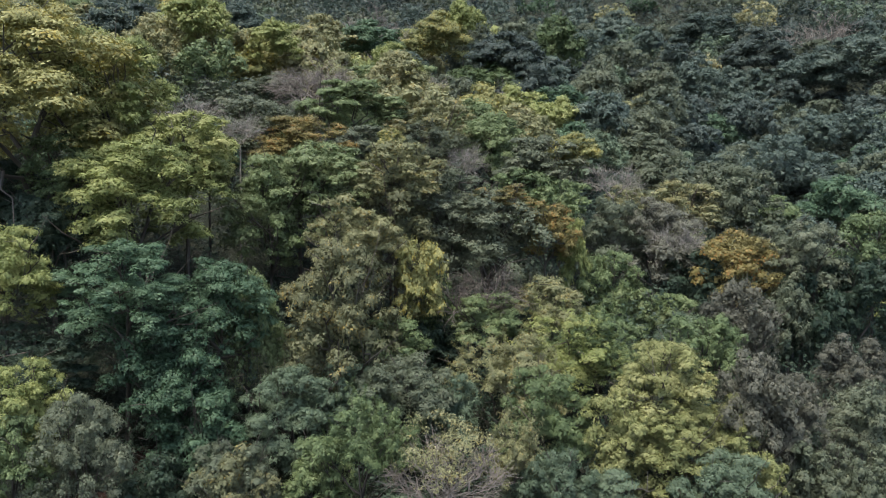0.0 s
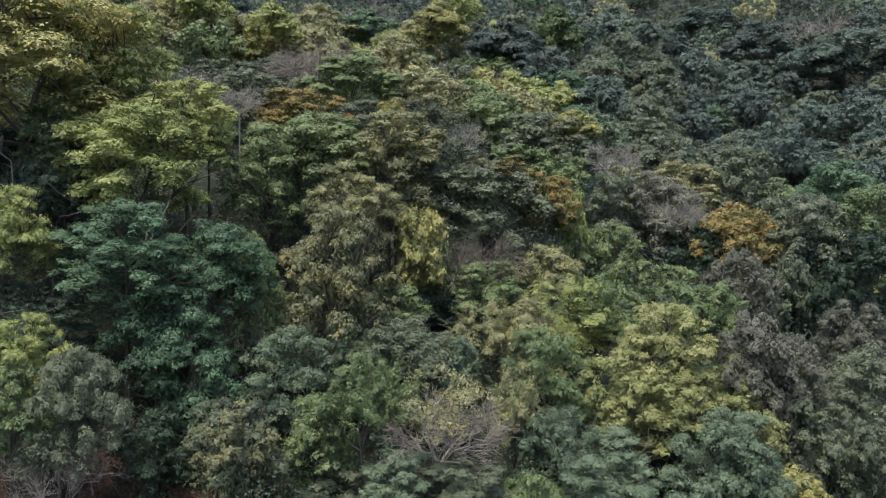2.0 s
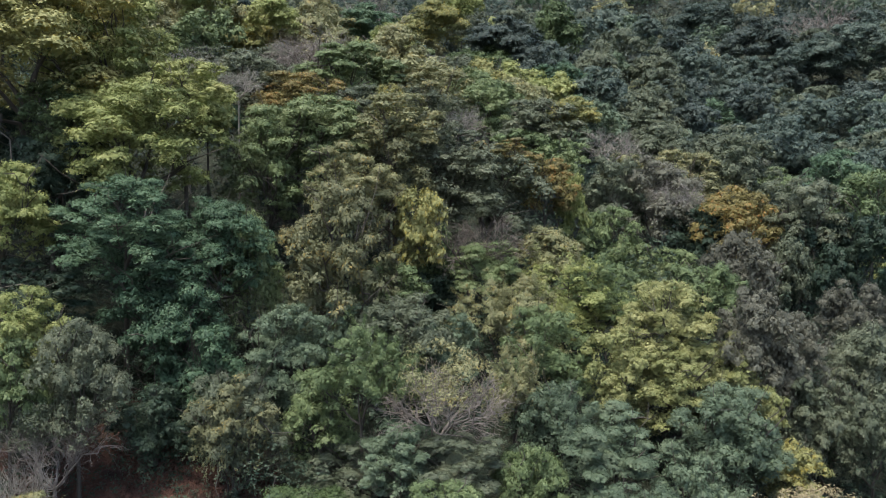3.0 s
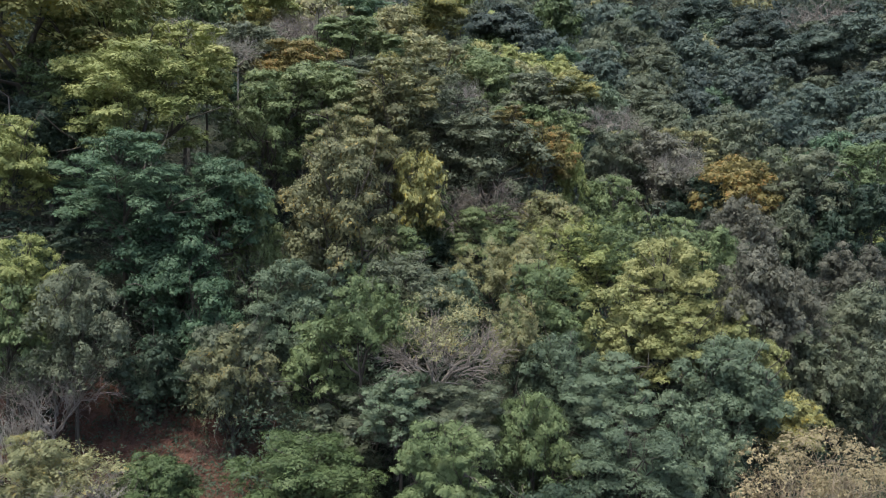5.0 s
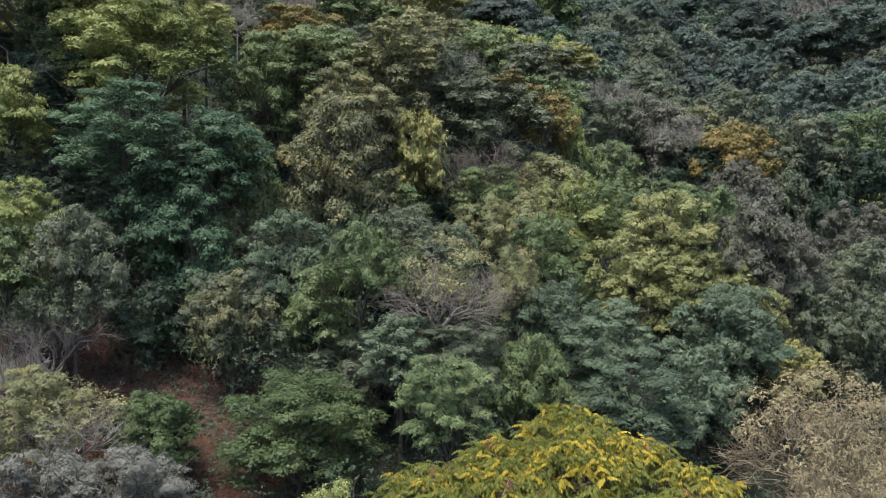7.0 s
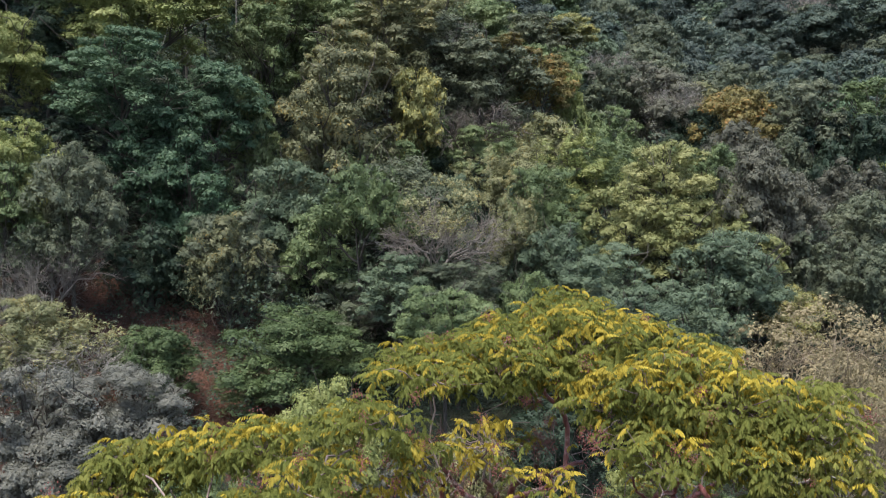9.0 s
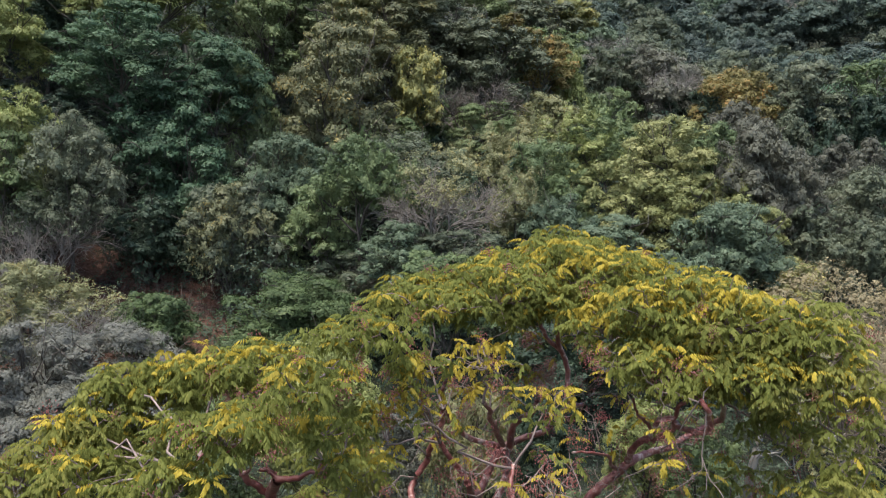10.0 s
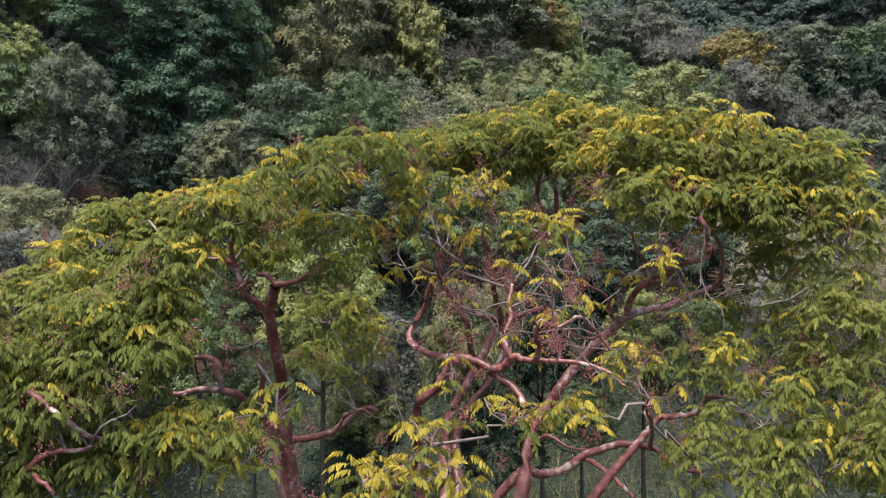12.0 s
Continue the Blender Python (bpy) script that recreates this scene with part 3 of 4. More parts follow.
tree("broad", "ygreen", 2.04, 82.01, 32.61, 2.27, 2.86)
tree("broad", "green", -6.80, 59.67, 23.03, 2.49, 2.09)
tree("broad", "ygreen", -5.63, 56.23, 21.18, 1.76, 1.75)
tree("drape", "greygreen", -9.77, 46.27, 20.55, 1.93, 1.44)
tree("layered", "greygreen", 8.41, 47.12, 16.57, 1.97, 1.66)
tree("broad", "olive", 12.53, 48.98, 14.13, 1.88, 1.53)
tree("broad", "grey", 20.15, 52.81, 14.72, 1.48, 1.45)
tree("broad", "teal", 24.99, 51.35, 13.85, 2.69, 2.61)
tree("broad", "green", 18.96, 47.07, 13.45, 2.14, 1.66)
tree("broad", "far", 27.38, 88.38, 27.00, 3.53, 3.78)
tree("broad", "hazedark", 40.95, 105.27, 33.47, 4.74, 4.50)
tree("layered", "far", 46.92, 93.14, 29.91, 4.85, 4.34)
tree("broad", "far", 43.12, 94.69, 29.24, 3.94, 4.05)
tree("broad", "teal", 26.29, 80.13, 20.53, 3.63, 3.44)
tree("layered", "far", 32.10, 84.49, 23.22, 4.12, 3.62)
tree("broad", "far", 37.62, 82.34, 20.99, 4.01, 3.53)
tree("layered", "hazedark", 44.37, 84.31, 22.29, 3.81, 3.94)
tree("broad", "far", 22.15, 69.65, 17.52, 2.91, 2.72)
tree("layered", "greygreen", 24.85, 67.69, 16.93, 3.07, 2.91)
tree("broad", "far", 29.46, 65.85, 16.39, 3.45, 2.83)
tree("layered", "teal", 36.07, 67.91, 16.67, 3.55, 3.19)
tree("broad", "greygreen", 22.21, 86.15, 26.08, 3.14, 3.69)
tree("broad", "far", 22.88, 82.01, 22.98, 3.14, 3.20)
tree("broad", "hazedark", 28.28, 121.35, 36.08, 4.63, 4.71)
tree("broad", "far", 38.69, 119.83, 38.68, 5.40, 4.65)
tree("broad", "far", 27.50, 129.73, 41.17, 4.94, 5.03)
tree("broad", "hazedark", -36.81, 101.44, 35.55, 4.92, 4.33)
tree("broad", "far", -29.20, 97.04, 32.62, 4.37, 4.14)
tree("broad", "hazedark", -44.06, 107.08, 36.47, 4.08, 3.74)
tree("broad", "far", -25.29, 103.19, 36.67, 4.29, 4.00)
bare_tree(PINK_BARK, -6.58, 43.27, 21.22, 1.88, 1.68)
bare_tree(PINK_BARK, -7.76, 44.03, 21.14, 1.38, 1.37)
bare_tree(PINK_BARK, -7.09, 82.56, 32.39, 3.43, 3.52)
bare_tree(PINK_BARK, -1.81, 59.37, 23.19, 1.86, 2.08)
bare_tree(PALE_BARK, -9.59, 30.73, 17.94, 1.07, 0.84)
bare_tree(PALE_BARK, 0.95, 36.02, 16.51, 0.75, 1.27)
bare_tree(PALE_BARK, 8.83, 63.08, 20.06, 1.54, 2.21)
bare_tree(PALE_BARK, 8.12, 38.64, 15.72, 1.08, 1.21)
bare_tree(PALE_BARK, 9.31, 31.99, 13.05, 1.01, 1.25)
bare_tree(PINK_BARK, 51.48, 111.63, 38.43, 5.02, 5.19)
bare_tree(DARK_BARK, 0.88, 27.10, 11.53, 1.62, 1.49)
bare_tree(PINK_BARK, -0.05, 18.77, 8.00, 1.32, 1.33, leaves="olive")
bare_tree(PINK_BARK, -1.13, 19.36, 6.31, 1.16, 1.07)
bare_tree(STRAW_BARK, 7.73, 16.41, 5.07, 1.68, 1.69, leaves="straw")
bare_tree(STRAW_BARK, 8.40, 15.57, 4.72, 1.22, 1.48, leaves="straw")
bare_tree(PINK_BARK, -8.57, 17.62, 7.24, 0.93, 1.25, leaves="greygreen")
bare_tree(PALE_BARK, -7.33, 15.66, 5.62, 1.16, 0.93, leaves="olive")
bare_tree(PALE_BARK, -8.95, 16.83, 6.42, 0.65, 1.45)
bare_tree(PALE_BARK, 2.69, 23.71, 9.35, 0.59, 1.12)
bare_tree(PALE_BARK, -7.49, 29.98, 17.22, 0.63, 0.82)
bare_tree(PALE_BARK, 5.57, 69.07, 23.45, 1.20, 2.96)
bare_tree(STRAW_BARK, 6.39, 12.78, 4.68, 0.91, 1.67, leaves="straw")
bare_tree(STRAW_BARK, 8.43, 15.93, 3.73, 1.24, 1.89, leaves="straw")


# ---------------------------------------------------------------- the rest of the forest
def fill_forest():
    """Trees between and behind the ones that stand out; past the nearest ones the far woods are one mass of crowns."""
    rng = np.random.default_rng(21)
    taken = np.full((4000, 2), 1e6)
    many = 0
    for o in scene.objects:
        if o.type == "EMPTY":
            taken[many] = o.location.xy
            many += 1
    near_mix = ["green", "teal", "greygreen", "olive", "dark", "green", "ygreen", "greygreen"]
    far_mix = ["far", "far", "hazedark", "far", "greygreen", "far", "hazedark", "greygreen", "far", "sage"]
    masses = {}
    for _ in range(26000):
        y = 10 + 225 * rng.random() ** 1.15
        half = 0.58 * y + 2.5
        x = (rng.random() * 2 - 1) * half
        if (y < 19 and abs(x) < 9) or (y < 24 and -9.5 < x < -3.5):
            continue
        r = (1.2 + 1.1 * rng.random() ** 1.5) * (1 + 0.006 * y)
        if y > 60 and rng.random() < 0.3:
            r *= 1.45
        if y > 110:
            r *= 1.3
        gap = (1.75 if y < 42 else 1.55 if y < 58 else 1.95) * r
        if np.min((taken[:many, 0] - x) ** 2 + (taken[:many, 1] - y) ** 2) < gap * gap:
            continue
        taken[many] = (x, y)
        many += 1
        g = float(ground_z(x, y))
        if y < 42:
            style = ("broad", "drape", "layered", "broad")[rng.integers(4)]
            tree(style, near_mix[rng.integers(len(near_mix))], x, y, g + 1.3 + rng.random(), r, 1.1 + 0.5 * rng.random(), "filling trees")
            continue
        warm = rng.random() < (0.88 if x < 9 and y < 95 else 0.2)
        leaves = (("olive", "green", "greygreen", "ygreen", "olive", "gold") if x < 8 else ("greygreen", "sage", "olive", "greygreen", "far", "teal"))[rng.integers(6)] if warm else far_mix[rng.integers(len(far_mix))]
        rx, rz = r * 1.2, r * (1.0 + 0.45 * rng.random())
        z = g + 0.3 + 0.35 * rz + 2.4 * rng.random() ** 1.3
        if y < 58:
            tree(("broad", "layered", "drape")[rng.integers(3)], leaves, x, y, z, rx, rz, "far trees")
        else:
            masses.setdefault(leaves, []).append((x, y, z, rx, rz))
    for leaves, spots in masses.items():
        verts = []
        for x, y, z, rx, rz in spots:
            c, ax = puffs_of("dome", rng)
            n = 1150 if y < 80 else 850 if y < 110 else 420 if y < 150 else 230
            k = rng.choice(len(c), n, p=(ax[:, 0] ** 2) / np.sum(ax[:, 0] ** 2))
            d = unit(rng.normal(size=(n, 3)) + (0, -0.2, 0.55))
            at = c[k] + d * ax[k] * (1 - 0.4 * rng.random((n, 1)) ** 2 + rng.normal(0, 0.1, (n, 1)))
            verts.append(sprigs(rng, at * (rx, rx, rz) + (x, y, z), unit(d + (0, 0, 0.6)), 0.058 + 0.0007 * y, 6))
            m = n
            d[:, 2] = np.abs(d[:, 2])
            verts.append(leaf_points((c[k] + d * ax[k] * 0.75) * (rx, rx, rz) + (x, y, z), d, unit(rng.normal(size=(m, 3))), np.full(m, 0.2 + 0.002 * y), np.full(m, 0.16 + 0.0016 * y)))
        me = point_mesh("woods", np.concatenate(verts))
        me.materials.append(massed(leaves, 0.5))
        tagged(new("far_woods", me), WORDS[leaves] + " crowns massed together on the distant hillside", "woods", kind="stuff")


fill_forest()


def far_thickets():
    """Low bushes that close the ground between the distant crowns."""
    rng = np.random.default_rng(15)
    n = 40000
    y = 42 + 135 * rng.random(n) ** 1.1
    x = (rng.random(n) * 2 - 1) * (0.57 * y + 3)
    z = ground_z(x, y) + 0.1 + 1.3 * rng.random(n) ** 2 * (1 + 0.5 * np.sin(x * 0.8) * np.cos(y * 0.6))
    axis = unit(rng.normal(0, 0.4, (n, 3)) + (0, -0.3, 0.8))
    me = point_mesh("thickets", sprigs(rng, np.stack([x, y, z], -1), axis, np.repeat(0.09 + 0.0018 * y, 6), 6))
    me.materials.append(massed("hazedark", 0.5))
    return tagged(new("far_thickets", me), "low haze-tinted dark green bushes between the distant trees", "undergrowth", kind="stuff")


far_thickets()


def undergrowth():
    """Thickets that close the forest floor, waist-high to over head height, open at the red bank; their dark leaves
    paint in the gaps' shade.
    """
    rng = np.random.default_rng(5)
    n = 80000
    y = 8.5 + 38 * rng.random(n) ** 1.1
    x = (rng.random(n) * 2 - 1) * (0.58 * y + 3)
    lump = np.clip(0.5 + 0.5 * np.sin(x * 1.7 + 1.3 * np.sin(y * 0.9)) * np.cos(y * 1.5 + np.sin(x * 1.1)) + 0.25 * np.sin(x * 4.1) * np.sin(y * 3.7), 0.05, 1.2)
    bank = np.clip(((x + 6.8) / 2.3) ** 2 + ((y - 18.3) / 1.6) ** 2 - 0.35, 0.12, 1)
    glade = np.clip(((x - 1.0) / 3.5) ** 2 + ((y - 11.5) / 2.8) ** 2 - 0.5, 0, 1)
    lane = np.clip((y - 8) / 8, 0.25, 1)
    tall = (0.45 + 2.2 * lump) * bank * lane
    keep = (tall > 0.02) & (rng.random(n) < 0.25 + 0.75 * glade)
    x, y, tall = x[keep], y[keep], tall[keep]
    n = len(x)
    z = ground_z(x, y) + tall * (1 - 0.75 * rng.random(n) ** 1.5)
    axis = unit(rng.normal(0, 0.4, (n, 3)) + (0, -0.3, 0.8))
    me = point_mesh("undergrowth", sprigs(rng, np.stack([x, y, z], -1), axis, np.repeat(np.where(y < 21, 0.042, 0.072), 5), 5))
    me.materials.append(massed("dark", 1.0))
    return tagged(new("undergrowth", me), "tangled green undergrowth with gap shade in its colour, covering the forest floor", "undergrowth", kind="stuff")


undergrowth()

def grass():
    """A small glade of pale grass below the tree."""
    rng = np.random.default_rng(8)
    n = 9000
    x, y = 1.6 + rng.normal(0, 1.6, n), 11.6 + rng.normal(0, 1.3, n)
    root = np.stack([x, y, ground_z(x, y) + 0.08], -1)
    up = unit(np.stack([rng.normal(0, 0.35, n), rng.normal(0, 0.35, n), np.ones(n)], -1))
    face = unit(np.stack([rng.normal(0, 1, n), rng.normal(0, 1, n), 0.2 * np.ones(n)], -1))
    me = point_mesh("grass", leaf_points(root, face, up, 0.22 + 0.2 * rng.random(n), np.full(n, 0.018)))
    me.materials.append(LEAVES["olive"])
    return tagged(new("grass", me), "pale olive-green grass in a small glade", "grass", kind="stuff")


grass()


# ---------------------------------------------------------------- the red-barked tree close by


def red_bark():
    """Smooth dark red bark that peels in pale papery strips, which also paint in the limbs' highlights."""
    m, n, l, p = nodes_of("peeling red bark with painted highlights")
    co, mp = n.new("ShaderNodeTexCoord"), n.new("ShaderNodeMapping")
    l.new(co.outputs["Object"], mp.inputs[0])
    layers = []
    for s, d in ((3.2, 4), (17.0, 6), (70.0, 4)):
        q = n.new("ShaderNodeTexNoise")
        l.new(mp.outputs[0], q.inputs["Vector"])
        q.inputs["Scale"].default_value, q.inputs["Detail"].default_value = s, d
        layers.append(q.outputs["Fac"])
    fac = maths(n, l, "ADD", maths(n, l, "MULTIPLY", layers[0], 0.5), maths(n, l, "MULTIPLY", layers[1], 0.5))
    l.new(ramp(n, l, fac, [(0.34, (0.050, 0.014, 0.012)), (0.47, (0.135, 0.036, 0.030)), (0.55, (0.205, 0.082, 0.068)), (0.62, (0.40, 0.31, 0.28))]), p.inputs["Base Color"])
    l.new(maths(n, l, "ADD", maths(n, l, "MULTIPLY", layers[1], 0.3), 0.28), p.inputs["Roughness"])
    bp = n.new("ShaderNodeBump")
    bp.inputs["Strength"].default_value, bp.inputs["Distance"].default_value = 0.6, 0.012
    l.new(maths(n, l, "ADD", layers[1], maths(n, l, "MULTIPLY", layers[2], 0.3)), bp.inputs["Height"]), l.new(bp.outputs[0], p.inputs["Normal"])
    return m


RED_BARK = red_bark()
TWIG_BARK = bark_material("grey-pink twig bark", (0.075, 0.052, 0.046), (0.22, 0.165, 0.148), 20.0, 0.7, 0.3)
NEAR_GREEN = leaf_material("drooping green leaflets", (0.100, 0.113, 0.031), (0.168, 0.185, 0.048), (0.265, 0.244, 0.072), rough=0.65, through_light=0.52, gloss=0.08)
NEAR_YELLOW = leaf_material("turning yellow leaflets", (0.22, 0.18, 0.03), (0.38, 0.30, 0.045), (0.52, 0.43, 0.09), rough=0.6, through_light=0.4, gloss=0.1)
FRUIT = bark_material("dry red fruit", (0.10, 0.030, 0.028), (0.26, 0.085, 0.075), 30.0, 0.8, 0.2)

BASE = (0.2, 6.9)
red_tree = tagged(new("red_barked_tree"), "wide red-barked tree with drooping green and yellow feather leaves", "tree")
red_tree.matrix_basis = pose(BASE[0], BASE[1], float(ground_z(*BASE)))
TO_TREE = red_tree.matrix_basis.inverted()
LOBES, LIMB_ENDS = [], []


def lobe(x, y, z, r, h, yellow, thick=1.0):
    LOBES.append((x, y, z, r, h, yellow, thick))


def smooth_path(points, per=5):
    """A curve through the points."""
    p = np.asarray(points, float)
    p = np.concatenate([2 * p[:1] - p[1:2], p, 2 * p[-1:] - p[-2:-1]])
    out = []
    for i in range(1, len(p) - 2):
        for s in np.arange(per) / per:
            out.append(0.5 * (2 * p[i] + (p[i + 1] - p[i - 1]) * s + (2 * p[i - 1] - 5 * p[i] + 4 * p[i + 1] - p[i + 2]) * s ** 2 + (3 * p[i] - p[i - 1] - 3 * p[i + 1] + p[i + 2]) * s ** 3))
    out.append(p[-2])
    return np.array(out)


limb_rng = np.random.default_rng(31)


def limb(r, tip, *points, name="limb"):
    """A crooked limb through the points, from radius r down to tip."""
    path = smooth_path(points)
    n = len(path)
    path[1:-1] += limb_rng.normal(0, 0.004, (n - 2, 3))
    rad = np.linspace(r, tip, n) * (1 + limb_rng.normal(0, 0.04, n))
    part(name, tube_mesh(name, [(path - np.array(TO_TREE.inverted().translation), rad)], 9), RED_BARK, red_tree)
    LIMB_ENDS.extend([(q, w) for q, w in zip(path[n // 2:], rad[n // 2:])])
    return path


lobe(3.04, 7.30, 5.60, 0.42, 0.36, 0.06, 0.60)
lobe(2.99, 7.00, 5.04, 0.40, 0.34, 0.05, 0.55)
lobe(3.13, 6.70, 4.79, 0.40, 0.34, 0.05, 0.60)
lobe(2.64, 7.40, 5.15, 0.30, 0.25, 0.08, 0.40)
lobe(-1.22, 8.60, 5.05, 0.52, 0.34, 0.05, 0.60)
lobe(-0.82, 8.90, 4.73, 0.42, 0.30, 0.10, 0.50)
lobe(-1.33, 8.30, 4.58, 0.40, 0.30, 0.05, 0.45)
lobe(-0.84, 6.30, 6.30, 0.36, 0.20, 0.12, 0.50)
lobe(-0.74, 6.40, 5.90, 0.32, 0.24, 0.12, 0.50)
lobe(-2.80, 7.20, 6.10, 0.42, 0.28, 0.14, 0.80)
lobe(-3.03, 6.90, 5.85, 0.40, 0.28, 0.12, 0.80)
lobe(-3.33, 6.80, 5.61, 0.40, 0.28, 0.12, 0.80)
lobe(-3.61, 6.70, 5.35, 0.42, 0.30, 0.10, 0.80)
lobe(-2.85, 6.30, 5.52, 0.42, 0.28, 0.06, 0.70)
lobe(-3.96, 6.60, 5.07, 0.45, 0.32, 0.08, 0.80)
lobe(-1.51, 6.70, 5.85, 0.37, 0.22, 0.10, 0.8)
lobe(-0.96, 5.90, 5.99, 0.31, 0.18, 0.15)
lobe(-0.78, 5.99, 5.70, 0.25, 0.16, 0.15)
lobe(-0.09, 6.40, 5.95, 0.27, 0.20, 0.40)
lobe(1.39, 9.22, 7.10, 0.66, 0.39, 0.20)
lobe(2.13, 8.91, 6.95, 0.51, 0.34, 0.26)
lobe(0.60, 8.92, 6.95, 0.54, 0.33, 0.20)
lobe(2.63, 8.31, 6.79, 0.47, 0.31, 0.22)
lobe(-0.15, 8.42, 6.80, 0.64, 0.27, 0.12)
lobe(1.27, 8.42, 6.90, 0.83, 0.46, 0.17)
lobe(0.54, 8.12, 6.81, 0.74, 0.38, 0.16)
lobe(1.97, 7.31, 6.68, 0.61, 0.40, 0.25)
lobe(2.46, 7.10, 6.61, 0.65, 0.44, 0.22)
lobe(3.12, 6.99, 6.45, 0.59, 0.43, 0.08)
lobe(3.31, 6.67, 5.89, 0.41, 0.57, 0.05)
lobe(2.64, 6.89, 6.18, 0.58, 0.32, 0.16)
lobe(1.94, 6.99, 6.26, 0.59, 0.33, 0.20)
lobe(1.57, 7.60, 6.52, 0.52, 0.35, 0.30)
lobe(-0.14, 7.72, 6.75, 0.64, 0.24, 0.15, 0.55)
lobe(-0.68, 6.52, 6.61, 0.54, 0.23, 0.15, 0.50)
lobe(-1.07, 5.61, 6.39, 0.43, 0.24, 0.12, 0.50)
lobe(-1.51, 5.41, 6.07, 0.41, 0.21, 0.10)
lobe(-1.66, 7.11, 6.24, 0.51, 0.28, 0.20)
lobe(-2.25, 7.31, 6.14, 0.53, 0.28, 0.20)
lobe(-2.58, 7.31, 5.97, 0.47, 0.31, 0.12)
lobe(-2.95, 7.00, 5.53, 0.48, 0.33, 0.12)
lobe(-3.40, 6.69, 5.01, 0.48, 0.36, 0.08)
lobe(-1.86, 5.30, 5.75, 0.40, 0.25, 0.08)
lobe(-2.08, 6.60, 5.79, 0.38, 0.24, 0.10, 0.8)
lobe(-2.27, 5.19, 5.43, 0.44, 0.26, 0.06)
lobe(-1.95, 5.29, 5.45, 0.42, 0.29, 0.05, 0.85)
lobe(-2.56, 4.98, 5.12, 0.42, 0.29, 0.05)
lobe(-2.03, 5.08, 5.19, 0.51, 0.32, 0.04)
lobe(-2.40, 4.88, 4.94, 0.45, 0.30, 0.05)
lobe(-1.64, 4.97, 4.71, 0.50, 0.23, 0.15)
lobe(-2.56, 4.77, 4.52, 0.37, 0.30, 0.05)
lobe(-1.26, 4.86, 4.61, 0.34, 0.23, 0.35)
lobe(3.26, 6.45, 5.18, 0.40, 0.45, 0.04)
lobe(3.16, 6.24, 4.63, 0.43, 0.44, 0.05, 0.42)
lobe(2.49, 6.24, 4.54, 0.53, 0.39, 0.06, 0.42)
lobe(2.23, 6.13, 4.17, 0.61, 0.34, 0.06, 0.42)
lobe(2.84, 6.03, 4.20, 0.56, 0.38, 0.10, 0.42)
lobe(2.27, 6.65, 4.85, 0.41, 0.29, 0.15, 0.55)
lobe(-2.90, 4.79, 5.19, 0.40, 0.34, 0.05)
lobe(-2.78, 4.57, 4.70, 0.39, 0.32, 0.05)
lobe(-2.10, 4.96, 4.51, 0.42, 0.23, 0.10)
lobe(3.31, 6.02, 4.26, 0.42, 0.43, 0.05)
lobe(-1.46, 6.11, 6.06, 0.37, 0.19, 0.10, 0.6)
lobe(-0.22, 6.51, 6.34, 0.35, 0.20, 0.20, 0.55)
lobe(-0.51, 6.69, 5.78, 0.26, 0.39, 0.90, 1.36)
lobe(0.36, 7.00, 6.31, 0.43, 0.24, 0.80, 0.99)
lobe(-0.27, 6.61, 6.22, 0.35, 0.23, 0.80, 0.99)
lobe(0.81, 6.69, 5.99, 0.41, 0.23, 0.60, 0.93)
lobe(0.38, 4.96, 4.81, 0.34, 0.19, 0.50)
lobe(-0.02, 4.65, 4.55, 0.39, 0.16, 0.60)
lobe(-0.50, 4.55, 4.55, 0.39, 0.16, 0.55)
lobe(0.78, 4.86, 4.85, 0.26, 0.21, 0.50)
lobe(1.47, 6.26, 4.92, 0.34, 0.22, 0.35)
lobe(-1.15, 5.37, 4.78, 0.25, 0.25, 0.40)
lobe(-0.12, 4.86, 4.71, 0.30, 0.13, 0.40)

limb(0.059, 0.046, (0.01, 9.10, 3.47), (0.07, 9.15, 3.80), (0.19, 9.20, 4.03), (0.39, 9.30, 4.35), (0.58, 9.45, 4.70), (0.71, 9.58, 4.83))
limb(0.052, 0.041, (0.13, 9.10, 3.47), (0.19, 9.15, 3.74), (0.35, 9.20, 3.98), (0.51, 9.25, 4.15), (0.67, 9.35, 4.41), (0.74, 9.45, 4.65), (0.73, 9.55, 4.83))
limb(0.043, 0.026, (0.71, 9.58, 4.83), (0.98, 9.60, 4.93), (1.22, 9.60, 5.01), (1.31, 9.60, 5.19), (1.49, 9.60, 5.28), (1.68, 9.70, 5.30))
limb(0.038, 0.021, (0.69, 9.50, 4.84), (0.50, 9.40, 4.91), (0.31, 9.30, 4.99), (0.16, 9.20, 5.14), (0.04, 9.00, 5.35), (-0.04, 8.80, 5.59), (0.00, 8.70, 5.80))
limb(0.036, 0.018, (0.70, 9.50, 4.83), (0.60, 9.00, 5.10), (0.51, 8.40, 5.37), (0.42, 7.70, 5.63), (0.40, 7.40, 5.77), (0.33, 7.20, 5.89))
limb(0.042, 0.026, (0.77, 9.50, 4.83), (0.79, 9.20, 5.17), (0.88, 8.90, 5.34), (0.95, 8.70, 5.44), (0.97, 8.50, 5.61))
limb(0.038, 0.022, (0.40, 9.20, 4.37), (0.28, 8.20, 4.69), (0.21, 7.40, 5.05), (0.14, 7.30, 5.23), (0.05, 7.20, 5.35), (-0.06, 7.10, 5.55))
limb(0.038, 0.038, (-0.24, 6.70, 4.13), (-0.23, 6.60, 4.35), (-0.22, 6.55, 4.54), (-0.10, 6.50, 4.65), (-0.01, 6.45, 4.79), (0.05, 6.40, 4.90), (0.13, 6.39, 4.94))
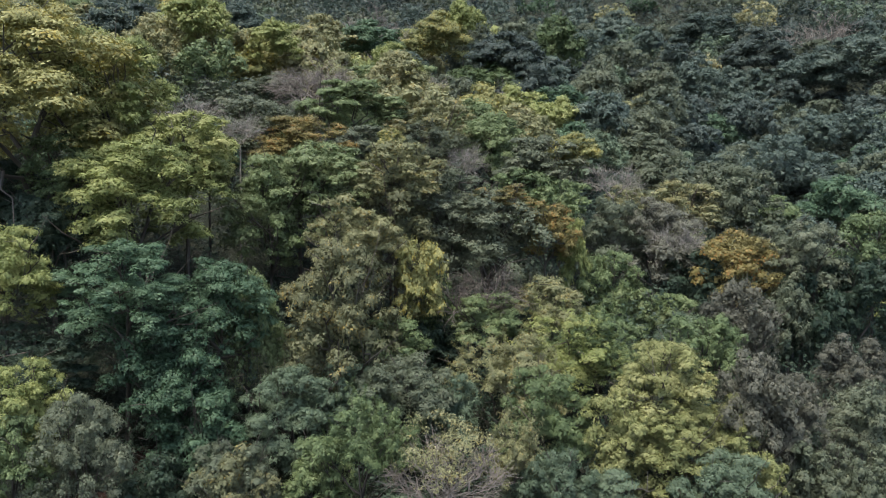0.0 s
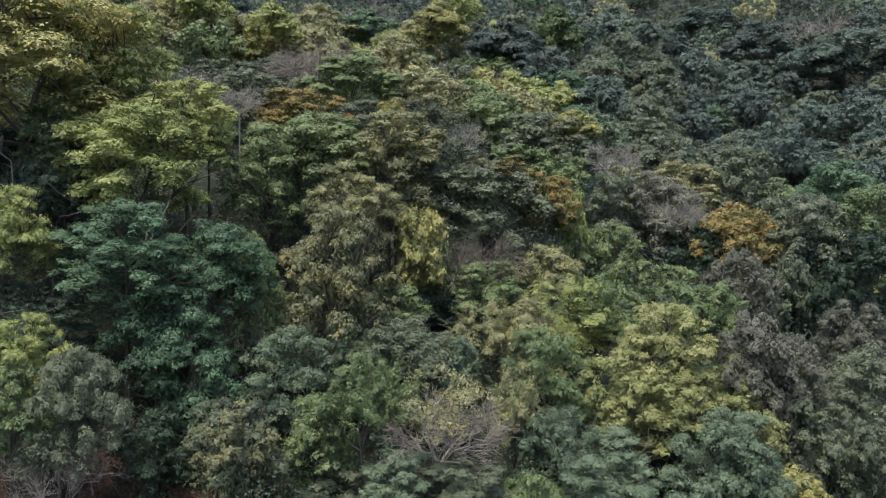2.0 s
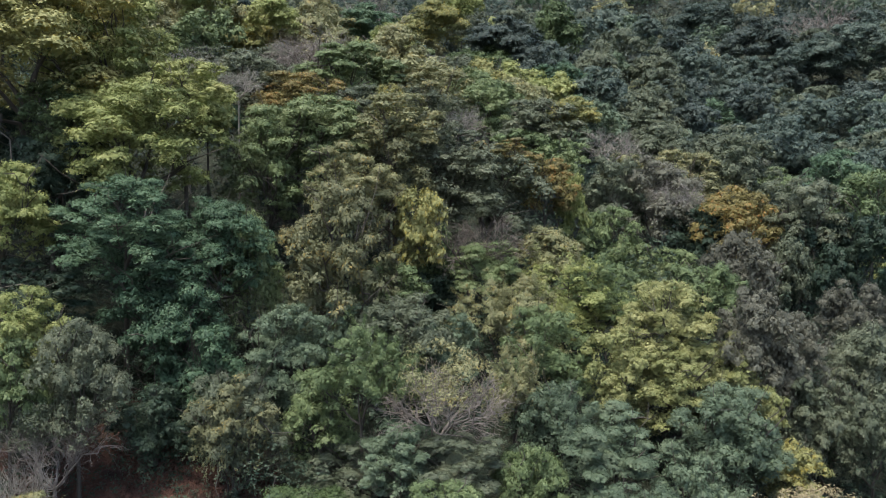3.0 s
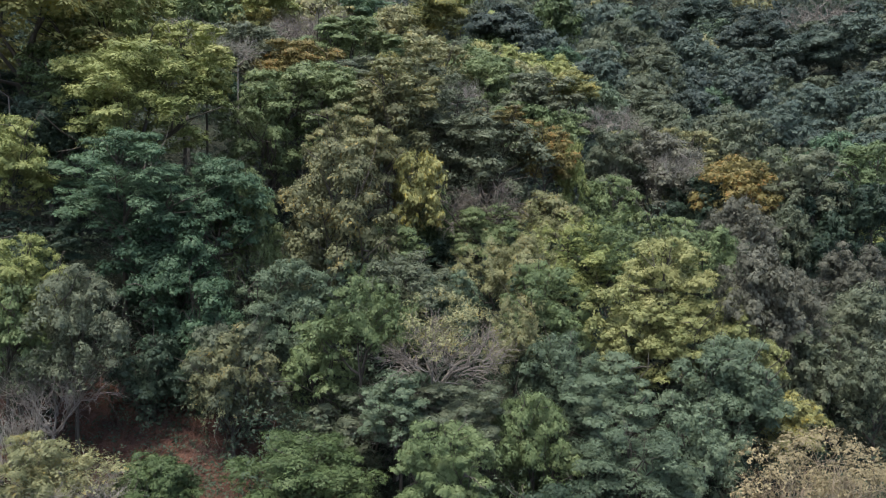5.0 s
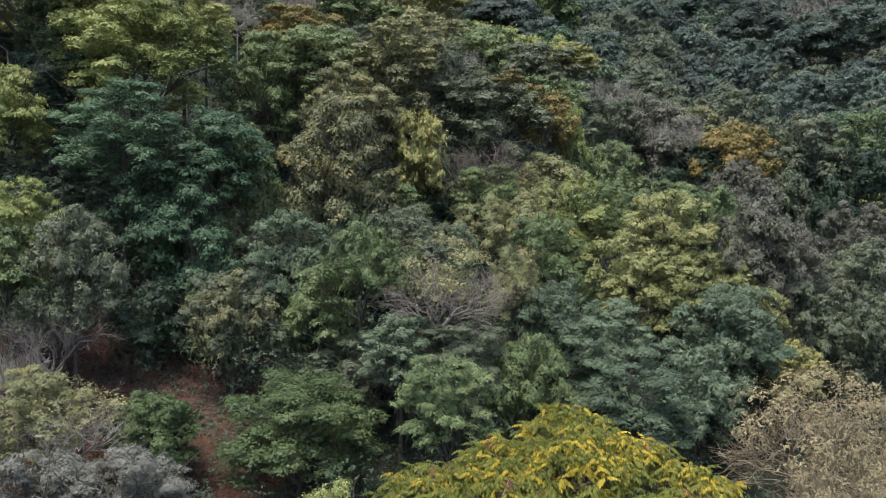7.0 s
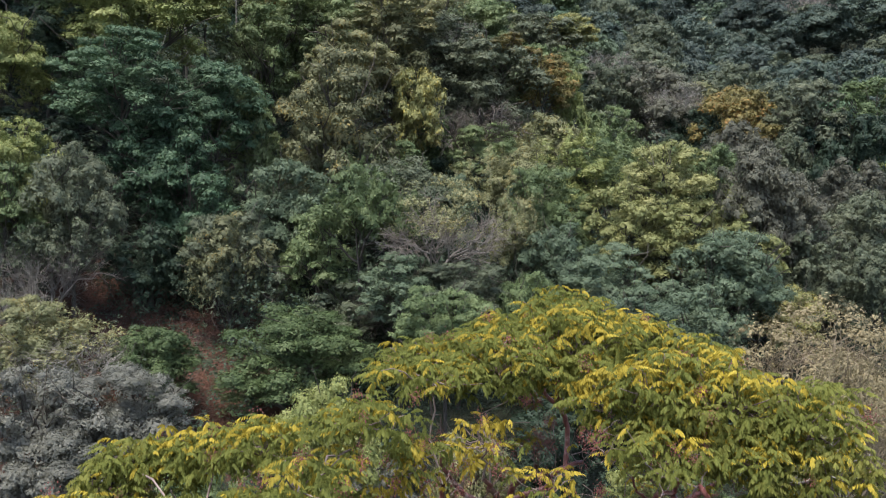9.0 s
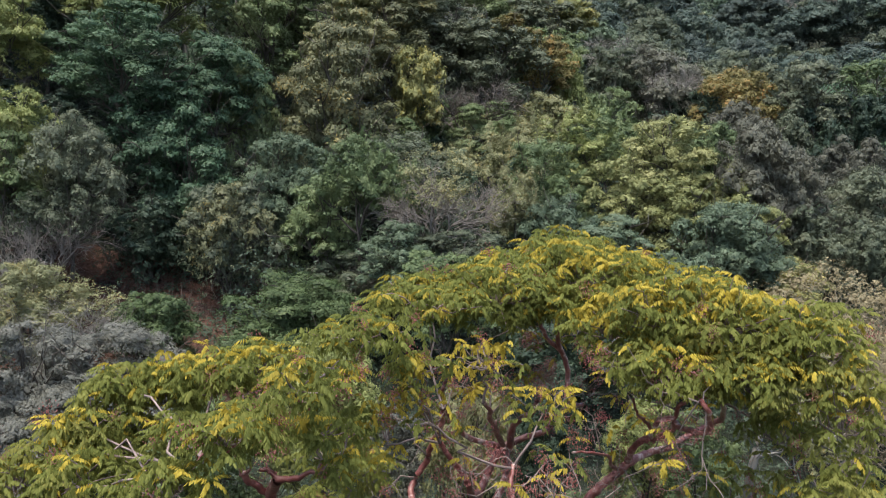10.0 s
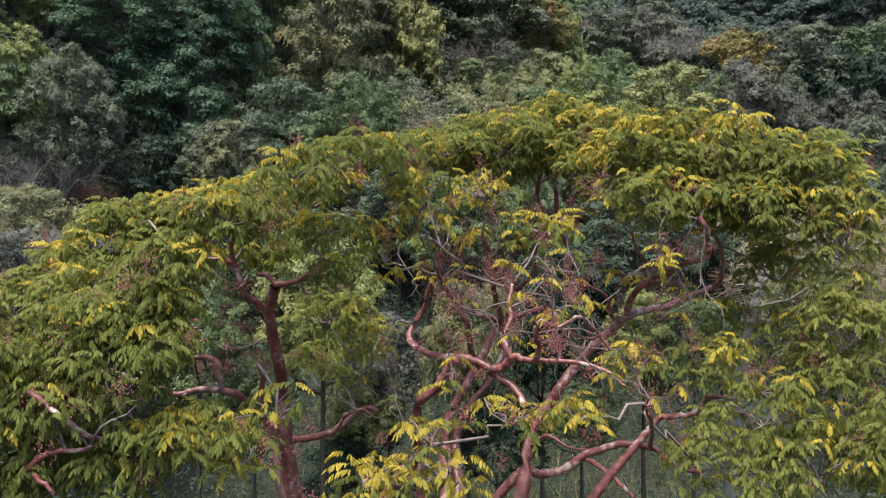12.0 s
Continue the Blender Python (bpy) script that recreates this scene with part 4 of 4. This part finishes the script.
limb(0.035, 0.035, (0.13, 6.39, 4.94), (0.26, 6.35, 4.90), (0.37, 6.30, 4.86), (0.45, 6.25, 4.89), (0.52, 6.20, 4.97))
limb(0.029, 0.018, (0.51, 6.20, 4.96), (0.46, 6.25, 5.06), (0.48, 6.30, 5.17), (0.53, 6.40, 5.27), (0.51, 6.50, 5.37), (0.55, 6.60, 5.50))
limb(0.029, 0.010, (0.52, 6.20, 4.97), (0.67, 6.10, 4.96), (0.85, 6.00, 4.97), (1.13, 5.90, 4.94), (1.30, 5.80, 4.82))
limb(0.024, 0.009, (0.68, 6.10, 4.95), (0.65, 5.60, 5.14), (0.60, 5.45, 5.26), (0.64, 5.44, 5.34), (0.77, 5.44, 5.30), (0.91, 5.45, 5.37), (1.05, 5.50, 5.24), (1.13, 5.50, 5.13))
limb(0.032, 0.027, (0.28, 6.35, 4.87), (0.43, 6.30, 4.79), (0.54, 6.20, 4.71), (0.61, 6.10, 4.60))
limb(0.036, 0.026, (0.12, 6.40, 4.94), (-0.04, 6.90, 4.86), (-0.20, 7.30, 4.84), (-0.34, 7.60, 4.91), (-0.29, 7.70, 5.05), (-0.19, 7.70, 5.20), (-0.14, 7.60, 5.40), (-0.06, 7.50, 5.57), (-0.03, 7.40, 5.78))
limb(0.059, 0.030, (0.86, 7.90, 3.97), (1.06, 8.00, 4.22), (1.15, 8.00, 4.35), (1.27, 8.05, 4.50), (1.40, 8.10, 4.64), (1.57, 8.10, 4.83), (1.74, 8.10, 4.96), (1.88, 8.10, 5.08), (2.11, 8.30, 5.11), (2.32, 8.40, 5.13), (2.64, 8.60, 5.22), (2.98, 8.80, 5.31))
limb(0.032, 0.017, (2.98, 8.80, 5.31), (2.94, 8.50, 5.41), (2.78, 8.00, 5.64), (2.62, 7.60, 5.80), (2.45, 7.30, 5.92), (2.24, 7.00, 6.01))
limb(0.035, 0.030, (1.84, 8.10, 5.07), (1.84, 7.90, 5.26), (1.91, 7.70, 5.41), (2.00, 7.60, 5.46), (2.11, 7.50, 5.55), (2.12, 7.41, 5.65))
limb(0.030, 0.021, (2.12, 7.41, 5.65), (2.14, 7.30, 5.63), (2.16, 7.00, 5.67), (2.22, 6.80, 5.72), (2.18, 6.64, 5.87), (2.12, 6.50, 5.98), (2.05, 6.50, 6.06))
limb(0.026, 0.017, (2.00, 7.60, 5.46), (1.97, 7.50, 5.62), (2.01, 7.40, 5.68), (2.12, 7.40, 5.71), (2.12, 7.30, 5.82), (2.25, 7.20, 5.93), (2.44, 7.10, 5.97), (2.62, 7.10, 6.06))
limb(0.021, 0.009, (1.95, 7.60, 5.45), (1.88, 7.40, 5.62), (1.72, 7.20, 5.78), (1.66, 7.10, 5.94))
limb(0.022, 0.009, (1.80, 8.10, 5.00), (1.62, 7.80, 5.12), (1.53, 7.50, 5.30), (1.34, 7.20, 5.43), (1.10, 7.00, 5.49))
limb(0.032, 0.012, (1.35, 9.60, 6.39), (1.26, 9.40, 6.64), (1.29, 9.20, 6.92), (1.38, 9.10, 7.10))
limb(0.032, 0.012, (1.13, 9.70, 6.36), (1.14, 9.50, 6.65), (1.05, 9.30, 6.83), (0.94, 9.20, 7.05))
limb(0.022, 0.009, (1.19, 9.60, 6.52), (1.41, 9.30, 6.64), (1.65, 9.00, 6.71))
limb(0.022, 0.007, (2.20, 7.30, 6.45), (2.12, 7.20, 6.57), (2.21, 7.10, 6.66), (2.35, 7.00, 6.75))
limb(0.018, 0.007, (2.17, 7.30, 6.55), (2.04, 7.20, 6.68), (1.89, 7.20, 6.75))
limb(0.057, 0.041, (-1.47, 7.20, 4.46), (-1.45, 7.05, 4.66), (-1.45, 6.90, 4.86), (-1.46, 6.75, 5.04), (-1.44, 6.50, 5.29), (-1.37, 6.30, 5.44), (-1.30, 6.10, 5.54))
limb(0.027, 0.011, (-1.30, 6.10, 5.55), (-1.15, 6.05, 5.57), (-1.03, 6.00, 5.63), (-0.90, 5.90, 5.62))
limb(0.024, 0.015, (-1.30, 6.10, 5.54), (-1.36, 6.10, 5.61), (-1.44, 6.10, 5.63))
limb(0.031, 0.018, (-1.43, 6.50, 5.28), (-1.54, 6.45, 5.38), (-1.62, 6.40, 5.47), (-1.66, 6.37, 5.64), (-1.73, 6.30, 5.72), (-1.83, 6.20, 5.83), (-1.83, 6.10, 5.92), (-1.73, 6.00, 6.02))
limb(0.024, 0.011, (-1.66, 6.37, 5.65), (-1.69, 6.30, 5.80), (-1.65, 6.20, 5.93), (-1.65, 6.10, 6.06))
limb(0.016, 0.009, (-1.78, 6.35, 5.74), (-1.89, 6.30, 5.72), (-1.96, 6.25, 5.64), (-2.06, 6.20, 5.62))
limb(0.019, 0.007, (-1.65, 6.40, 5.49), (-1.57, 6.30, 5.55), (-1.53, 6.20, 5.61))
limb(0.024, 0.009, (-1.12, 6.40, 5.88), (-1.08, 6.30, 6.02), (-1.13, 6.20, 6.12), (-1.18, 6.10, 6.21))
limb(0.038, 0.019, (-1.41, 6.90, 4.16), (-1.52, 6.60, 4.38), (-1.58, 6.10, 4.68), (-1.69, 5.95, 4.77), (-1.84, 5.90, 4.78), (-2.00, 5.85, 4.76), (-2.11, 5.80, 4.82))
limb(0.030, 0.017, (-1.70, 5.95, 4.77), (-1.69, 5.90, 4.91), (-1.72, 5.90, 5.01), (-1.80, 5.85, 5.04), (-1.86, 5.80, 5.02))
limb(0.026, 0.013, (-1.50, 6.60, 4.37), (-1.44, 6.20, 4.68), (-1.38, 6.00, 4.85), (-1.40, 5.90, 4.97))
limb(0.043, 0.026, (-1.61, 7.60, 3.84), (-1.64, 8.40, 3.73), (-1.42, 8.60, 3.70), (-1.19, 8.75, 3.76), (-1.01, 8.90, 3.88), (-0.86, 9.05, 3.92), (-0.74, 9.00, 3.90))
limb(0.021, 0.007, (-1.15, 8.75, 3.78), (-1.07, 8.60, 3.95), (-0.88, 8.50, 4.03), (-0.73, 8.50, 3.94))
limb(0.019, 0.009, (-2.43, 4.60, 5.05), (-2.34, 4.60, 4.97), (-2.22, 4.58, 4.88), (-2.15, 4.70, 4.77), (-2.08, 4.80, 4.71), (-1.98, 4.90, 4.69), (-1.79, 5.10, 4.67))
limb(0.022, 0.012, (-2.54, 4.60, 4.49), (-2.38, 4.60, 4.65), (-2.27, 4.65, 4.68), (-2.16, 4.70, 4.68), (-2.08, 4.80, 4.69))
limb(0.018, 0.009, (-2.38, 4.55, 4.56), (-2.29, 4.50, 4.53), (-2.25, 4.50, 4.47))
limb(0.042, 0.034, (-0.48, 5.00, 4.19), (-0.37, 5.00, 4.33), (-0.28, 5.00, 4.43), (-0.20, 5.00, 4.53))
limb(0.056, 0.045, (0.25, 8.10, 2.93), (0.48, 8.10, 3.16), (0.65, 8.10, 3.35), (0.82, 8.10, 3.49), (1.00, 8.10, 3.46), (1.22, 8.05, 3.52), (1.41, 8.00, 3.68))
limb(0.041, 0.027, (1.41, 8.00, 3.68), (1.59, 7.90, 3.78), (1.79, 7.80, 3.85), (2.03, 7.70, 3.83), (2.12, 7.60, 3.74), (2.23, 7.40, 3.72), (2.32, 7.20, 3.75))
limb(0.029, 0.017, (1.43, 8.00, 3.65), (1.54, 7.80, 3.60), (1.64, 7.60, 3.55), (1.74, 7.30, 3.48))
limb(0.024, 0.012, (1.99, 7.70, 3.85), (1.69, 6.50, 4.30), (1.43, 5.60, 4.63), (1.34, 5.40, 4.78))
limb(0.029, 0.017, (1.97, 7.30, 4.23), (2.11, 7.20, 4.26), (2.25, 7.15, 4.31), (2.31, 7.10, 4.42), (2.35, 7.00, 4.48), (2.55, 6.90, 4.50), (2.71, 6.80, 4.55))
limb(0.018, 0.007, (0.64, 6.00, 4.33), (0.74, 5.80, 4.46), (0.85, 5.70, 4.41), (0.99, 5.60, 4.41))
limb(0.018, 0.007, (1.05, 5.50, 5.24), (0.97, 5.50, 5.21), (0.85, 5.50, 5.25))

# the stems under the crown
ORIGIN = np.array(TO_TREE.inverted().translation)
for r, tip, *pts in (
    (0.168, 0.070, (0.2, 6.9, ORIGIN[2] - 0.2), (0.18, 7.1, 1.2), (0.10, 7.8, 2.4), (0.03, 8.6, 3.1), (0.014, 9.10, 3.47)),
    (0.088, 0.056, (0.11, 7.9, 2.4), (0.15, 8.6, 3.0), (0.13, 9.10, 3.47)),
    (0.104, 0.059, (0.2, 6.9, 0.9), (0.5, 7.2, 2.2), (0.72, 7.6, 3.3), (0.86, 7.90, 3.97)),
    (0.096, 0.056, (0.2, 6.9, 1.1), (0.2, 7.4, 2.0), (0.25, 8.10, 2.93)),
    (0.112, 0.059, (0.15, 6.9, 0.6), (-0.7, 7.0, 2.0), (-1.35, 7.2, 3.5), (-1.47, 7.20, 4.46)),
    (0.072, 0.042, (-1.3, 7.2, 3.3), (-1.38, 7.05, 3.8), (-1.41, 6.90, 4.16)),
    (0.072, 0.042, (-1.2, 7.15, 3.1), (-1.5, 7.4, 3.5), (-1.61, 7.60, 3.84)),
    (0.072, 0.038, (0.2, 6.8, 1.0), (-0.1, 6.75, 2.6), (-0.24, 6.70, 4.13)),
    (0.080, 0.042, (0.15, 6.8, 0.7), (-0.3, 5.9, 2.4), (-0.52, 5.2, 3.7), (-0.48, 5.00, 4.19)),
    (0.064, 0.029, (0.5, 7.2, 2.2), (1.3, 7.3, 3.4), (1.97, 7.30, 4.23)),
    (0.034, 0.030, (1.46, 9.60, 5.26), (1.50, 9.75, 5.70), (1.38, 9.70, 6.05), (1.35, 9.60, 6.39)),
    (0.030, 0.026, (1.42, 9.72, 5.95), (1.25, 9.75, 6.10), (1.13, 9.70, 6.36)),
    (0.040, 0.018, (-1.9, 5.8, 3.6), (-2.4, 4.9, 4.1), (-2.54, 4.60, 4.49)),
    (0.056, 0.035, (-1.2, 7.1, 2.9), (-1.7, 6.4, 3.3), (-1.9, 5.8, 3.6)),
):
    limb(r, tip, *pts, name="trunk" if r > 0.15 else "limb")


def feather(rng, pairs=5, size=0.085):
    """A feather leaf about 0.17 long that arches out along +x; broad folded leaflets hang from its stalk."""
    verts, faces = [], []
    n = 2 * pairs + 1
    for i in range(n):
        s = 0.22 + 0.78 * (i // 2) / pairs
        root = np.array((0.135 * s, 0, 0.045 * s - 0.095 * s * s))
        if i == n - 1:
            d = np.array((0.55, 0, -0.85))
        else:
            d = np.array((0.22, 0.42 if i % 2 else -0.42, -0.55 - 0.45 * rng.random()))
        d = unit(d + rng.normal(0, 0.13, 3))
        up = unit(np.array((0.25, 0, 1.0)) + rng.normal(0, 0.2, 3))
        side = unit(np.cross(up, d))
        up = np.cross(d, side)
        L = size * (0.85 + 0.3 * rng.random()) * (1.05 - 0.3 * abs(s - 0.6))
        W = L * 0.21
        k = len(verts)
        sag = np.array((0, 0, L * 0.06))
        verts += [root, root + d * L * 0.3 + side * W * 0.9 - up * W * 0.35, root + d * L * 0.7 + side * W * 0.85 - up * W * 0.45 - sag, root + d * L - 2.5 * sag,
                  root + d * L * 0.7 - side * W * 0.85 - up * W * 0.45 - sag, root + d * L * 0.3 - side * W * 0.9 - up * W * 0.35]
        faces += [(k, k + 1, k + 2, k + 3), (k, k + 3, k + 4, k + 5)]
    return np.array(verts), np.array(faces)


def fruit_bunch(rng):
    """A hanging bunch of small dry fruits on short stalks."""
    verts, faces = [], []
    ball = np.array(((1, 0, 0), (-1, 0, 0), (0, 1, 0), (0, -1, 0), (0, 0, 1), (0, 0, -1)), float)
    sides = np.array(((0, 2, 4), (2, 1, 4), (1, 3, 4), (3, 0, 4), (2, 0, 5), (1, 2, 5), (3, 1, 5), (0, 3, 5)))
    for i in range(60):
        p = rng.normal(0, 0.030, 3) * (1, 1, 1.2) + (0, 0, -0.03)
        verts.append(ball * (0.0028 + 0.0022 * rng.random()) * (1, 1, 1.6) + p)
        faces.append(sides + 6 * i)
    return np.concatenate(verts), np.concatenate(faces)


def crooked(rng, p, d, size, r, level, paths, tips):
    """A crooked bare twig with side twigs."""
    pts, rad, step = [p], [r], size / 5
    for i in range(5):
        d = unit(d + rng.normal(0, 0.42, 3) + (0, 0, 0.05))
        p = p + d * step
        pts.append(p), rad.append(r * (1 - 0.12 * (i + 1)))
        if level < 2 and rng.random() < 0.6:
            crooked(rng, p, unit(d + rng.normal(0, 0.7, 3)), size * (0.4 + 0.3 * rng.random()), r * 0.55, level + 1, paths, tips)
    paths.append((np.array(pts), np.array(rad)))
    tips.append(p)


def red_tree_leaves():
    rng = np.random.default_rng(44)
    kinds = [feather(rng, 6 + j % 3, 0.039) for j in range(8)]
    kind_meshes = [mesh_from("leaf", v, f, 4) for v, f in kinds]
    joined = {0: ([], []), 1: ([], [])}
    at = {0: 0, 1: 0}
    twigs, singles = [], []
    ends = np.array([q for q, w in LIMB_ENDS])

    def tuft(tip, m, chance, single_ok):
        is_yellow = rng.random() < chance
        first = rng.random() * 6.283
        for i in range(m):
            a = first + i * 6.283 / m + rng.normal(0, 0.3)
            R = pose(*tip, 0, math.degrees(rng.normal(0.0, 0.3)), math.degrees(a)) @ Matrix.Scale(0.85 + 0.3 * rng.random(), 4)
            j = rng.integers(8)
            yel = int(is_yellow if rng.random() < 0.85 else rng.random() < chance)
            if single_ok and len(singles) < 300 and rng.random() < 0.5:
                singles.append((j, R, yel))
                continue
            v, f = kinds[j]
            Rn = np.array(R)
            joined[yel][0].append(v @ Rn[:3, :3].T + Rn[:3, 3] - ORIGIN)
            joined[yel][1].append(f + at[yel])
            at[yel] += len(v)

    for x, y, z, r, h, yellow, thick in LOBES:
        c = np.array((x, y, z))
        sparse = yellow > 0.33
        near = ends[np.argmin(np.linalg.norm(ends - (c - (0, 0, 0.15)), axis=1))]
        hub = c + (0, 0, -0.35 * h)
        twigs.append((bent(near, hub, rng, 6, 0.07), np.linspace(0.013, 0.008, 6)))
        r, h = max(r - 0.09, 0.12), max(h - 0.07, 0.1)
        tufts = int(thick * (50 if sparse else 120) * (r * r + 0.6 * r * h) / 0.27)
        for _ in range(max(tufts, 8)):
            d = rng.normal(size=3) + (0, 0, 0.35)
            d /= np.linalg.norm(d)
            tip = c + d * (r, r, h) * (1.0 - 0.45 * rng.random() ** 2) * (1 + rng.normal(0, 0.13))
            if d[2] > -0.3 and rng.random() < (0.75 if sparse else 0.25):
                s = hub + (tip - hub) * 0.25 * rng.random()
                twigs.append((bent(s, tip, rng, 5, 0.1), np.linspace(0.008, 0.0035, 5)))
            tuft(tip, rng.integers(2, 4) if sparse else rng.integers(3, 6), yellow * (2.0 if d[2] > 0.35 else 0.8 if sparse else 0.25), y < 5.35 and z < 5.9)
    # bare crooked twigs over the open middle of the crown, with fruit and the last yellow leaves
    fruits, tips = [], []
    for q, w in LIMB_ENDS:
        if -1.0 < q[0] < 2.2 and 4.9 < q[2] < 6.2 and rng.random() < 0.2:
            crooked(rng, q, unit(rng.normal(0, 1, 3) + (0, -0.2, 0.9)), 0.4 + 0.5 * rng.random(), 0.008, 0, twigs, tips)
        elif q[2] < 5.3 and rng.random() < 0.06:
            crooked(rng, q, unit(rng.normal(0, 1, 3) + (0, 0, 0.6)), 0.4 + 0.4 * rng.random(), 0.009, 1, twigs, tips)
    for p in tips:
        if rng.random() < 0.5:
            fruits.append(p)
        if rng.random() < 0.2:
            tuft(p, rng.integers(2, 5), 0.75, False)
    for x, y, z, r, h, yellow, thick in LOBES:
        for _ in range(3):
            if rng.random() < 0.75:
                d = unit(rng.normal(size=3) + (0, -0.4, 0.7))
                fruits.append(np.array((x, y, z)) + d * (r, r, h) * 0.95)
    for yel, name, mat, label in ((0, "green_leaves", NEAR_GREEN, "drooping olive-green feather leaves"), (1, "yellow_leaves", NEAR_YELLOW, "bright yellow turning leaves")):
        ob = part(name, mesh_from(name, np.concatenate(joined[yel][0]), np.concatenate(joined[yel][1]), 4), mat, red_tree, label)
        tagged(ob, kind="stuff")
    tagged(part("branchwork", tube_mesh("branchwork", [(p - ORIGIN, r) for p, r in twigs], 5), TWIG_BARK, red_tree, "grey-pink forking twigs"), kind="stuff")
    verts, faces, k = [], [], 0
    for i, p in enumerate(fruits[:420]):
        v, f = fruit_bunch(rng)
        verts.append(v * (0.8 + 0.6 * rng.random()) + p - ORIGIN)
        faces.append(f + k)
        k += len(v)
    tagged(part("fruit", mesh_from("fruit", np.concatenate(verts), np.concatenate(faces), 3), FRUIT, red_tree, "bunches of dry dark red fruit"), kind="stuff")
    for j, R, yel in singles:
        part("leaf", kind_meshes[j], NEAR_YELLOW if yel else NEAR_GREEN, red_tree, m=TO_TREE @ R)


red_tree_leaves()


# ---------------------------------------------------------------- a slender pale stem behind it
def pale_stem():
    pts = ((2.86, 7.87, 3.97), (2.91, 7.88, 4.31), (2.97, 7.89, 4.70), (3.04, 7.90, 5.09), (3.17, 8.01, 5.46), (3.24, 8.12, 5.73))
    foot = (pts[0][0] - 0.15, pts[0][1] + 0.1)
    base = float(ground_z(*foot))
    top = tagged(new("dead_tree"), "slender pale dead trunk with a few bare twigs", "dead tree", "bare trees")
    top.matrix_basis = pose(*foot, base)
    o = np.array((*foot, base))
    path = smooth_path(((*foot, base - 0.1), *pts)) - o
    rng = np.random.default_rng(3)
    part("trunk", tube_mesh("trunk", [(path, np.linspace(0.075, 0.028, len(path)))], 8), PALE_BARK, top)
    for i in range(7):
        paths, tips = [], []
        q = path[-4 - 3 * i]
        crooked(rng, q, unit(rng.normal(0, 1, 3) + (0, 0, 0.5)), 0.9, 0.016, 0, paths, tips)
        part("bough", tube_mesh("bough", paths, 5), PALE_BARK, top)


pale_stem()
